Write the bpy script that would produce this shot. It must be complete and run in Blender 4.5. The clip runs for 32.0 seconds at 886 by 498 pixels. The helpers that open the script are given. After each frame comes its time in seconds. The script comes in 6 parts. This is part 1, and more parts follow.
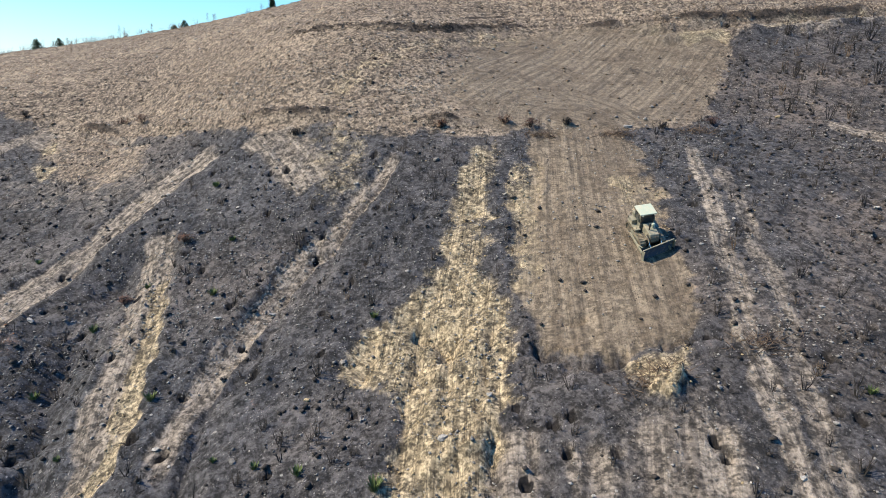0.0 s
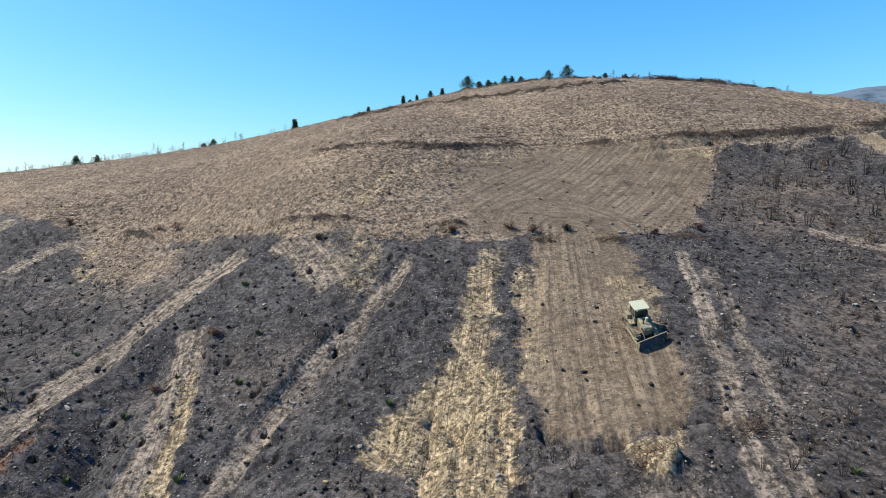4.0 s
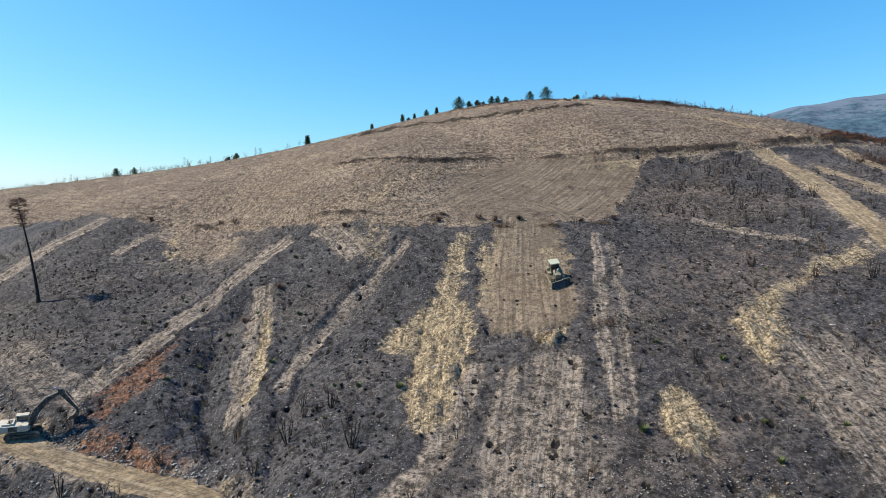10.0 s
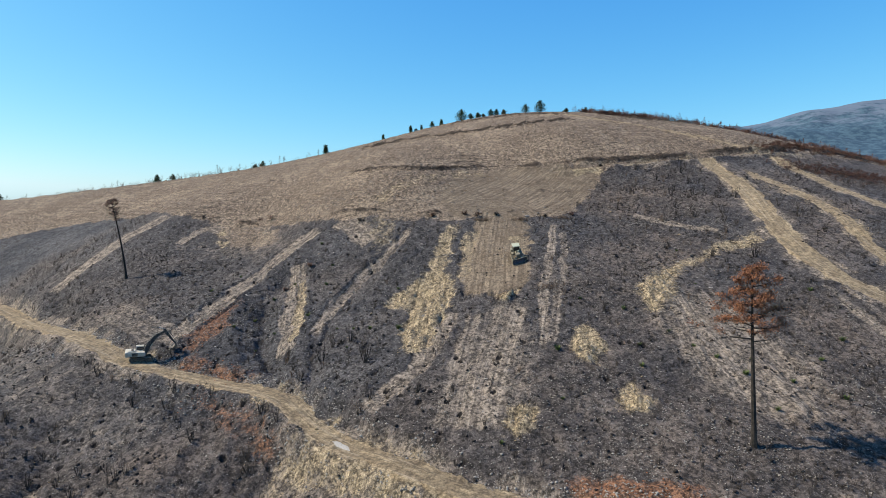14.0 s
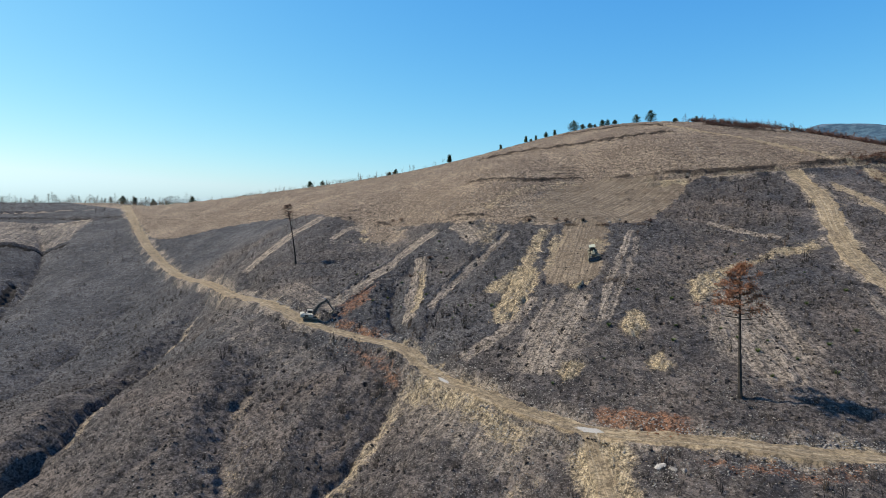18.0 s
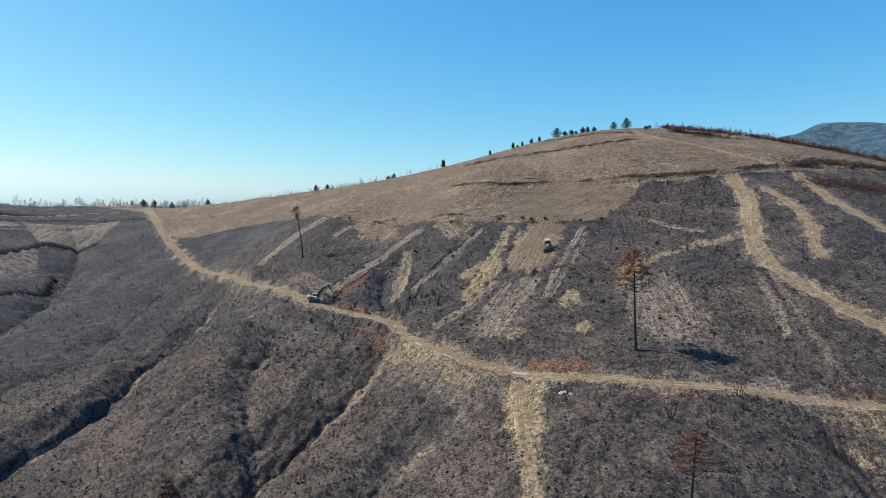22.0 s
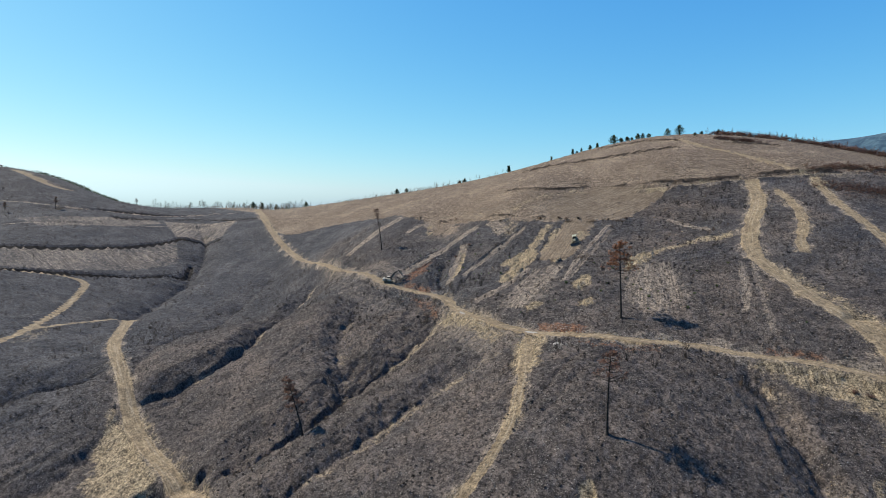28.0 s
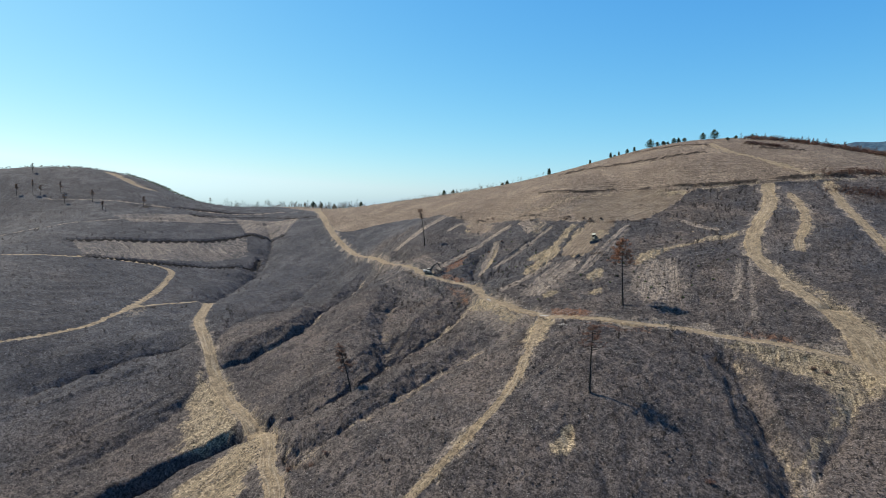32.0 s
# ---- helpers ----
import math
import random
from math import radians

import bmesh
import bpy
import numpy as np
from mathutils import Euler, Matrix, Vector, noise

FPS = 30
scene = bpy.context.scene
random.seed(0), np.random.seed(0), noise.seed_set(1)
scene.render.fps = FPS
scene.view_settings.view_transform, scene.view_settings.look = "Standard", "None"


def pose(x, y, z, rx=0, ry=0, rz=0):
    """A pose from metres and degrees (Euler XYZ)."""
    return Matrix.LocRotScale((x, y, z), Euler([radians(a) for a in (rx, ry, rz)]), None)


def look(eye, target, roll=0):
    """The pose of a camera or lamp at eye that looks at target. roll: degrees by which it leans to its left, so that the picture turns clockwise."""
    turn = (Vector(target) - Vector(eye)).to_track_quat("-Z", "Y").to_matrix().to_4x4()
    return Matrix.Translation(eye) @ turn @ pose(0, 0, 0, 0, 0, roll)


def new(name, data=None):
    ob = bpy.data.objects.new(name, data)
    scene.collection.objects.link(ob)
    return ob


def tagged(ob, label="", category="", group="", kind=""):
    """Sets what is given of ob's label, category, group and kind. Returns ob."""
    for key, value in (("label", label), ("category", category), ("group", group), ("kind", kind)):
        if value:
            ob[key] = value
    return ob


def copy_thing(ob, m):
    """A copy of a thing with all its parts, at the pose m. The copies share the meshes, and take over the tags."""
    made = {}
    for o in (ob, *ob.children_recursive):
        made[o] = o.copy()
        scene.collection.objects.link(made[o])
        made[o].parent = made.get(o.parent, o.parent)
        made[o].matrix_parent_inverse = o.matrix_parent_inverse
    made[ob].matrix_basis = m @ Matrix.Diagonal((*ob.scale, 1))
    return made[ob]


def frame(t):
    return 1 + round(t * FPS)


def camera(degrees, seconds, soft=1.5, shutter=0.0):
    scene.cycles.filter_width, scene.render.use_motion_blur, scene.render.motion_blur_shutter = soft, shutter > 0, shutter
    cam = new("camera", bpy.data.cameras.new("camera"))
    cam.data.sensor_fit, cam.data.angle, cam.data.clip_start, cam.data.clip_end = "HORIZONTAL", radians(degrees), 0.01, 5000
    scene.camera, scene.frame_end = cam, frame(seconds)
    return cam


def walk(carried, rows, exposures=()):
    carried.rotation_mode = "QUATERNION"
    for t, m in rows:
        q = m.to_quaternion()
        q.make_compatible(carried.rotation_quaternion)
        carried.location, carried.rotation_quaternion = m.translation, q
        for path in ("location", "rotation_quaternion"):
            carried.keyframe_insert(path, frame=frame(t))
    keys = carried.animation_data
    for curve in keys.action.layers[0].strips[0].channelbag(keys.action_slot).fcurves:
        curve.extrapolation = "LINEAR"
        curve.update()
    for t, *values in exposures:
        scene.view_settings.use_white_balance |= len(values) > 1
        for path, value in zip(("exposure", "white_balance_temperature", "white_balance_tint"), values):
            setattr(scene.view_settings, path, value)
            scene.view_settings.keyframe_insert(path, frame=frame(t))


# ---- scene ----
cam = camera(74.86, 32.0, 0.55)
# seconds, place, yaw to the left, pitch and roll in degrees
PATH = [
    (0.0, 0.009, -0.031, 60.03, -9.702, -16.386, 0.268),
    (0.5, -0.008, -0.285, 60.116, -9.569, -14.591, 0.263),
    (1.0, -0.036, -0.527, 60.183, -9.499, -11.247, 0.28),
    (1.5, -0.088, -0.772, 60.151, -9.519, -6.65, 0.272),
    (2.0, -0.169, -1.078, 60.03, -9.561, -6.251, 0.31),
    (2.5, -0.304, -1.566, 59.957, -9.38, -6.052, 0.311),
    (3.0, -0.507, -2.444, 59.931, -9.139, -5.922, 0.308),
    (3.5, -0.815, -3.771, 59.913, -9.005, -5.803, 0.277),
    (5.5, -2.375, -11.477, 59.751, -8.504, -5.437, 0.168),
    (6.0, -2.755, -13.848, 59.692, -8.552, -5.309, 0.176),
    (6.5, -3.11, -16.509, 59.627, -8.623, -5.204, 0.143),
    (7.0, -3.408, -19.379, 59.554, -8.687, -5.097, 0.097),
    (7.5, -3.66, -22.374, 59.462, -8.75, -4.988, 0.076),
    (8.0, -3.888, -25.501, 59.258, -8.793, -4.975, 0.057),
    (8.5, -4.095, -28.691, 59.031, -8.846, -4.903, 0.053),
    (9.0, -4.283, -32.032, 58.774, -8.873, -4.85, 0.034),
    (9.5, -4.431, -35.506, 58.513, -8.892, -4.769, -0.011),
    (10.0, -4.543, -39.12, 58.197, -8.97, -4.715, -0.055),
    (10.5, -4.607, -42.808, 57.89, -9.015, -4.626, -0.1),
    (11.0, -4.675, -46.601, 57.597, -9.081, -4.59, -0.168),
    (11.5, -4.732, -50.472, 57.348, -9.148, -4.543, -0.163),
    (12.0, -4.768, -54.458, 57.147, -9.238, -4.488, -0.17),
    (12.5, -4.797, -58.498, 57.02, -9.33, -4.409, -0.214),
    (13.0, -4.815, -62.644, 56.937, -9.417, -4.368, -0.218),
    (13.5, -4.793, -66.802, 56.908, -9.239, -4.312, -0.189),
    (14.0, -4.697, -70.992, 56.934, -7.701, -4.251, -0.143),
    (14.5, -4.484, -75.161, 56.995, -6.385, -4.232, -0.058),
    (15.0, -4.133, -79.327, 57.12, -4.085, -4.195, 0.048),
    (15.5, -3.606, -83.5, 57.325, -1.307, -4.165, 0.11),
    (17.5, -0.534, -100.351, 58.447, 4.332, -4.18, 0.442),
    (18.0, 0.537, -104.527, 58.635, 4.674, -4.227, 0.474),
    (18.5, 1.806, -108.613, 58.761, 4.895, -4.26, 0.479),
    (19.0, 3.166, -112.629, 58.849, 5.004, -4.289, 0.434),
    (19.5, 4.54, -116.568, 58.926, 5.038, -4.264, 0.379),
    (20.0, 5.916, -120.446, 58.975, 5.16, -4.229, 0.334),
    (20.5, 7.268, -124.24, 58.99, 5.287, -4.204, 0.263),
    (21.0, 8.623, -128.013, 58.957, 5.351, -4.211, 0.177),
    (21.5, 9.994, -131.752, 58.917, 5.39, -4.17, 0.12),
    (22.0, 11.39, -135.472, 58.855, 5.395, -4.161, 0.093),
    (22.5, 12.767, -139.16, 58.805, 5.394, -4.113, 0.076),
    (23.0, 14.129, -142.865, 58.758, 5.329, -4.099, 0.05),
    (23.5, 15.486, -146.568, 58.738, 5.312, -4.097, 0.024),
    (24.0, 16.866, -150.266, 58.754, 5.521, -4.069, 0.005),
    (24.5, 18.318, -153.958, 58.79, 6.108, -4.056, 0.004),
    (25.0, 19.884, -157.647, 58.853, 7.066, -4.057, -0.036),
    (25.5, 21.589, -161.308, 58.969, 8.676, -4.076, -0.044),
    (27.5, 29.091, -175.835, 59.634, 13.566, -4.159, -0.056),
    (28.0, 31.034, -179.414, 59.774, 13.864, -4.184, -0.054),
    (28.5, 33.015, -182.942, 59.888, 14.118, -4.206, -0.053),
    (29.0, 35.022, -186.454, 59.977, 14.229, -4.239, -0.027),
    (29.5, 37.047, -189.93, 60.074, 14.281, -4.229, -0.003),
    (30.0, 39.105, -193.382, 60.173, 14.554, -4.239, -0.022),
    (30.5, 41.198, -196.795, 60.266, 14.9, -4.24, 0.005),
    (31.0, 43.321, -200.181, 60.34, 15.69, -4.218, 0.047),
    (31.5, 45.492, -203.554, 60.379, 17.339, -4.234, 0.148),
    (32.0, 47.71, -206.933, 60.399, 19.306, -4.245, 0.244)
]
walk(cam, [(t, pose(x, y, z, 0, 0, yaw) @ pose(0, 0, 0, 90 + pitch) @ pose(0, 0, 0, 0, 0, roll)) for t, x, y, z, yaw, pitch, roll in PATH], [(0, 1.04), (1.5, 0.93), (3, 0.86), (8, 0.78), (14, 0.66), (20, 0.54), (32, 0.53)])

# ---- light ----
SUN_TOWARDS = Vector((-0.98, 0.16, 1.16)).normalized()
sun_data = bpy.data.lights.new("sun", "SUN")
sun_data.energy, sun_data.angle, sun_data.color = 5.0, radians(0.55), (1.0, 0.872, 0.700)
sun = new("sun", sun_data)
sun.matrix_world = look((0, 0, 300), Vector((0, 0, 300)) - SUN_TOWARDS)
world = bpy.data.worlds.new("sky")
scene.world = world
world.use_nodes = True
sky = world.node_tree.nodes.new("ShaderNodeTexSky")
sky.sky_type, sky.sun_disc = "NISHITA", False
sky.sun_elevation = math.asin(SUN_TOWARDS.z)
sky.sun_rotation = math.atan2(SUN_TOWARDS.x, SUN_TOWARDS.y)
sky.altitude, sky.air_density, sky.dust_density, sky.ozone_density = 300, 1.0, 0.8, 4.0
background = world.node_tree.nodes["Background"]
background.inputs["Strength"].default_value = 0.1
# thin haze: each colour of the clear sky with its own strength
haze = world.node_tree
parts = haze.nodes.new("ShaderNodeSeparateColor")
whole = haze.nodes.new("ShaderNodeCombineColor")
haze.links.new(sky.outputs[0], parts.inputs[0])
tones = []
for slot, (scale, power) in enumerate(((0.383, 1.450), (1.170, 0.900), (3.050, 0.410))):
    raised = haze.nodes.new("ShaderNodeMath")
    raised.operation, raised.inputs[1].default_value = "POWER", power
    scaled = haze.nodes.new("ShaderNodeMath")
    scaled.operation, scaled.inputs[1].default_value = "MULTIPLY", scale
    capped = haze.nodes.new("ShaderNodeMath")
    capped.operation, capped.inputs[1].default_value = "MINIMUM", (6.2, 9.0, 9.0)[slot]
    haze.links.new(parts.outputs[slot], capped.inputs[0])
    haze.links.new(capped.outputs[0], raised.inputs[0])
    haze.links.new(raised.outputs[0], scaled.inputs[0])
    tones.append(scaled.outputs[0])
# the horizon stays a pale blue
for slot, rule, share in ((0, "MINIMUM", 0.76), (2, "MAXIMUM", 1.05)):
    part_of_green = haze.nodes.new("ShaderNodeMath")
    part_of_green.operation, part_of_green.inputs[1].default_value = "MULTIPLY", share
    haze.links.new(tones[1], part_of_green.inputs[0])
    kept = haze.nodes.new("ShaderNodeMath")
    kept.operation = rule
    haze.links.new(part_of_green.outputs[0], kept.inputs[0])
    haze.links.new(tones[slot], kept.inputs[1])
    haze.links.new(kept.outputs[0], whole.inputs[slot])
haze.links.new(tones[1], whole.inputs[1])
haze.links.new(whole.outputs[0], background.inputs[0])


# ---- materials ----
class Nodes:
    """A short way to write a node material."""

    def __init__(self, name, rough=0.9, metal=0.0):
        self.mat = bpy.data.materials.new(name)
        self.mat.use_nodes = True
        self.tree = self.mat.node_tree
        self.out = self.tree.nodes["Principled BSDF"]
        self.out.inputs["Roughness"].default_value = rough
        self.out.inputs["Metallic"].default_value = metal
        self.out.inputs["Specular IOR Level"].default_value = 0.3

    def add(self, kind, **sets):
        node = self.tree.nodes.new("ShaderNode" + kind)
        for key, value in sets.items():
            if key in node.inputs:
                node.inputs[key].default_value = value
        return node

    def link(self, a, b):
        self.tree.links.new(a, b)

    def noise(self, scale, detail=4.0, rough=0.6, coord=None, stretch=None):
        node = self.add("TexNoise", Scale=scale, Detail=detail, Roughness=rough)
        source = coord if coord is not None else self.place()
        if stretch:
            mapping = self.add("Mapping", Scale=stretch)
            self.link(source, mapping.inputs["Vector"])
            source = mapping.outputs[0]
        self.link(source, node.inputs["Vector"])
        return node.outputs["Fac"]

    def place(self):
        if "Geometry" not in self.tree.nodes:
            self.tree.nodes.new("ShaderNodeNewGeometry").name = "Geometry"
        return self.tree.nodes["Geometry"].outputs["Position"]

    def own(self):
        if "Texture Coordinate" not in self.tree.nodes:
            self.tree.nodes.new("ShaderNodeTexCoord")
        return self.tree.nodes["Texture Coordinate"].outputs["Object"]

    def maths(self, what, a, b=0.0, c=0.0, clamp=False):
        node = self.tree.nodes.new("ShaderNodeMath")
        node.operation, node.use_clamp = what, clamp
        for n, v in enumerate((a, b, c)):
            if isinstance(v, (int, float)):
                node.inputs[n].default_value = v
            else:
                self.link(v, node.inputs[n])
        return node.outputs[0]

    def step(self, value, low, high, to_low=0.0, to_high=1.0):
        node = self.tree.nodes.new("ShaderNodeMapRange")
        node.interpolation_type = "SMOOTHSTEP"
        self.link(value, node.inputs[0])
        for n, v in enumerate((low, high, to_low, to_high)):
            node.inputs[n + 1].default_value = v
        return node.outputs[0]

    def mix(self, fac, a, b):
        node = self.tree.nodes.new("ShaderNodeMix")
        node.data_type = "RGBA"
        for slot, v in ((0, fac), (6, a), (7, b)):
            if isinstance(v, (int, float)):
                node.inputs[slot].default_value = v
            elif isinstance(v, tuple):
                node.inputs[slot].default_value = (*v, 1.0)
            else:
                self.link(v, node.inputs[slot])
        return node.outputs[2]

    def colour(self, socket):
        if isinstance(socket, tuple):
            self.out.inputs["Base Color"].default_value = (*socket, 1.0)
        else:
            self.link(socket, self.out.inputs["Base Color"])

    def bump(self, height, strength=0.5, distance=0.1):
        node = self.add("Bump", Strength=strength, Distance=distance)
        self.link(height, node.inputs["Height"])
        self.link(node.outputs[0], self.out.inputs["Normal"])


def earth_material():
    m = Nodes("burnt_hillside_earth", 0.95)
    soil = m.add("Attribute")
    soil.attribute_name = "soil"
    split = m.add("SeparateColor")
    m.link(soil.outputs["Color"], split.inputs[0])
    bare, gold, red = split.outputs[0], split.outputs[1], split.outputs[2]
    drive = soil.outputs["Alpha"]
    marks = m.add("Attribute")
    marks.attribute_name = "marks"
    split2 = m.add("SeparateColor")
    m.link(marks.outputs["Color"], split2.inputs[0])
    scrape, char, furrow = split2.outputs[0], split2.outputs[1], split2.outputs[2]
    litter = marks.outputs["Alpha"]

    broad = m.noise(0.06, 4, 0.6)
    mid = m.noise(0.45, 5, 0.65)
    fine = m.noise(2.6, 8, 0.78)
    grit = m.noise(14.0, 3, 0.7)
    # streaks along the fall of the slope, and pressed crawler tracks
    lane = m.add("Attribute")
    lane.attribute_name = "lane"
    lane = lane.outputs["Vector"]
    apart = m.add("SeparateXYZ")
    m.link(lane, apart.inputs[0])
    streak = m.noise(1.0, 3, 0.6, lane, (1.7, 0.05, 0.0))
    thread = m.noise(1.0, 2, 0.6, lane, (5.0, 0.16, 0.0))
    rut = m.maths("ADD", m.maths("MULTIPLY", streak, 0.5), m.maths("ADD", m.maths("MULTIPLY", thread, 0.3), m.maths("MULTIPLY", fine, 0.2)))
    cleat = m.step(m.maths("SINE", m.maths("ADD", m.maths("MULTIPLY", apart.outputs[1], 18.0), m.maths("MULTIPLY", mid, 5.0))), -0.3, 0.4)
    belt = m.step(m.maths("ABSOLUTE", m.maths("SUBTRACT", m.noise(1.0, 1, 0.4, lane, (0.62, 0.012, 0.0)), 0.5)), 0.045, 0.06, 1.0, 0.0)
    press = m.maths("MULTIPLY", m.maths("MULTIPLY", belt, apart.outputs[2]), m.step(mid, 0.40, 0.58, 0.1, 1.0))
    # speckle of single sizes, so that grain shows at every distance
    speck = m.maths("ADD", m.maths("MULTIPLY", m.noise(1.05, 1, 0.5), 0.31), m.maths("ADD", m.maths("MULTIPLY", m.noise(2.4, 1, 0.5), 0.42), m.maths("MULTIPLY", m.noise(6.2, 1, 0.5), 0.27)))
    along = m.noise(1.0, 4, 0.65, stretch=(0.10, 0.5, 1.6))

    # burnt ground: grey ash over black crust, browner in broad patches
    crust = m.noise(1.1, 7, 0.8)
    ash = m.mix(m.step(fine, 0.44, 0.57), (0.029, 0.0252, 0.0236), (0.080, 0.0685, 0.0640))
    ash = m.mix(m.step(mid, 0.47, 0.60, 0.0, 0.6), ash, (0.114, 0.096, 0.087))
    ash = m.mix(m.step(broad, 0.47, 0.62, 0.0, 0.62), ash, (0.152, 0.122, 0.102))
    ash = m.mix(m.step(m.noise(0.10, 4, 0.6), 0.52, 0.64, 0.0, 0.55), ash, (0.034, 0.031, 0.034))
    ash = m.mix(m.step(grit, 0.50, 0.60, 0.0, 0.5), ash, (0.108, 0.096, 0.094))
    ash = m.mix(m.step(crust, 0.53, 0.60, 0.0, 0.55), ash, (0.020, 0.0185, 0.019))
    # paler where the ash lies thin over stones
    thin = m.add("Attribute")
    thin.attribute_name = "ashen"
    thin = thin.outputs["Fac"]
    ash = m.mix(m.maths("MULTIPLY", thin, m.step(m.noise(0.22, 5, 0.7), 0.44, 0.60, 0.0, 0.55)), ash, (0.175, 0.147, 0.130))
    # distance haze as a blue tint in the ash, strongest far west
    haze_tint = m.tree.nodes.new("ShaderNodeMix")
    haze_tint.data_type, haze_tint.blend_type = "RGBA", "MULTIPLY"
    m.link(ash, haze_tint.inputs[6])
    haze_tint.inputs[7].default_value = (0.70, 0.86, 1.07, 1.0)
    m.link(m.step(thin, 0.0, 0.6, 1.0, 0.0), haze_tint.inputs[0])
    ash = haze_tint.outputs[2]
    # stone chips lying in the ash, each with its own tone
    flat = m.add("Mapping", Scale=(1.0, 1.0, 0.0))
    m.link(m.place(), flat.inputs["Vector"])

    def chips(scale, radius, share):
        cell = m.add("TexVoronoi", Scale=scale, Randomness=1.0)
        cell.voronoi_dimensions = "2D"
        m.link(flat.outputs[0], cell.inputs["Vector"])
        tone = m.add("SeparateColor")
        m.link(cell.outputs["Color"], tone.inputs[0])
        crowd = m.step(m.noise(0.13, 5, 0.65), 0.42, 0.62, 0.35, 1.7)
        there = m.step(m.maths("ADD", tone.outputs[0], m.maths("MULTIPLY", m.maths("ADD", m.step(mid, 0.36, 0.62), thin), m.maths("MULTIPLY", crowd, share))), 0.98, 1.02)
        size = m.maths("MULTIPLY", tone.outputs[1], radius)
        return m.maths("MULTIPLY", there, m.step(m.maths("SUBTRACT", size, cell.outputs["Distance"]), 0.0, 0.05)), m.maths("POWER", tone.outputs[2], 1.9)

    chip, tone = chips(2.4, 0.33, 0.11)
    chip2, tone2 = chips(5.0, 0.44, 0.18)
    chip3, tone3 = chips(9.0, 0.58, 0.22)
    ash = m.mix(chip3, ash, m.mix(tone3, (0.05, 0.047, 0.047), (0.26, 0.24, 0.225)))
    ash = m.mix(chip2, ash, m.mix(tone2, (0.03, 0.028, 0.028), (0.27, 0.25, 0.235)))
    ash = m.mix(chip, ash, m.mix(tone, (0.05, 0.046, 0.045), (0.32, 0.30, 0.275)))
    stony = m.maths("MAXIMUM", chip, m.maths("MAXIMUM", chip2, m.maths("MULTIPLY", chip3, 0.8)))

    # scraped strips: thin ash pushed off, grey-brown
    edge = m.maths("MULTIPLY", m.maths("SUBTRACT", mid, 0.5), 0.9)
    edge = m.maths("ADD", edge, m.maths("MULTIPLY", m.maths("SUBTRACT", fine, 0.5), 0.5))
    worn = m.mix(m.step(rut, 0.42, 0.58), (0.150, 0.125, 0.104), (0.350, 0.293, 0.234))
    worn = m.mix(m.maths("MULTIPLY", stony, 0.8), worn, m.mix(tone2, (0.13, 0.115, 0.10), (0.44, 0.40, 0.35)))
    worn = m.mix(m.step(crust, 0.53, 0.63, 0.0, 0.4), worn, (0.040, 0.033, 0.029))
    worn = m.mix(m.maths("MULTIPLY", press, m.maths("MULTIPLY", cleat, 0.55)), worn, (0.085, 0.070, 0.056))
    col = m.mix(m.step(m.maths("ADD", scrape, m.maths("MULTIPLY", edge, 1.1)), 0.26, 0.80, 0.0, 0.92), ash, worn)

    # cleared field: ploughed brown earth with dead litter
    till = m.mix(m.step(fine, 0.42, 0.60), (0.124, 0.096, 0.073), (0.370, 0.294, 0.214))
    till = m.mix(m.step(along, 0.44, 0.62, 0.0, 0.6), till, (0.140, 0.105, 0.080))
    till = m.mix(m.step(grit, 0.46, 0.62, 0.0, 0.4), till, (0.115, 0.086, 0.066))
    till = m.mix(m.step(broad, 0.46, 0.68, 0.0, 0.4), till, (0.400, 0.320, 0.238))
    till = m.mix(m.step(crust, 0.52, 0.60, 0.0, 0.6), till, (0.070, 0.053, 0.041))
    pushed = m.mix(m.step(rut, 0.38, 0.62), (0.130, 0.102, 0.074), (0.370, 0.296, 0.212))
    pushed = m.mix(m.step(fine, 0.45, 0.66, 0.0, 0.55), pushed, (0.085, 0.062, 0.043))
    pushed = m.mix(m.step(m.noise(0.16, 5, 0.65), 0.45, 0.60, 0.0, 0.55), pushed, (0.150, 0.113, 0.078))
    pushed = m.mix(m.maths("MULTIPLY", press, m.maths("MULTIPLY", cleat, 0.6)), pushed, (0.085, 0.063, 0.043))
    pushed = m.mix(m.step(thread, 0.53, 0.66, 0.0, 0.4), pushed, (0.080, 0.060, 0.042))
    till = m.mix(m.step(furrow, 0.3, 0.7), till, pushed)
    till = m.mix(m.maths("MULTIPLY", stony, 0.8), till, m.mix(tone2, (0.060, 0.045, 0.034), (0.40, 0.34, 0.26)))
    col = m.mix(m.step(m.maths("ADD", bare, edge), 0.36, 0.64), col, till)
    col = m.mix(m.step(m.maths("ADD", litter, edge), 0.35, 0.75, 0.0, 0.85), col, (0.030, 0.022, 0.017))

    # yellow subsoil, red clay, packed road
    sub = m.mix(m.step(fine, 0.40, 0.58), (0.230, 0.182, 0.116), (0.530, 0.430, 0.280))
    sub = m.mix(m.step(streak, 0.50, 0.57, 0.0, 0.75), sub, (0.215, 0.170, 0.108))
    sub = m.mix(m.step(thread, 0.56, 0.62, 0.0, 0.7), sub, (0.105, 0.080, 0.050))
    sub = m.mix(m.step(crust, 0.50, 0.64, 0.0, 0.55), sub, (0.095, 0.072, 0.045))
    sub = m.mix(m.maths("MULTIPLY", stony, 0.8), sub, m.mix(tone2, (0.12, 0.09, 0.055), (0.58, 0.49, 0.33)))
    col = m.mix(m.step(m.maths("ADD", gold, m.maths("MULTIPLY", edge, 1.4)), 0.26, 0.74, 0.0, 0.95), col, sub)
    clay = m.mix(m.step(fine, 0.42, 0.60), (0.115, 0.052, 0.028), (0.30, 0.150, 0.080))
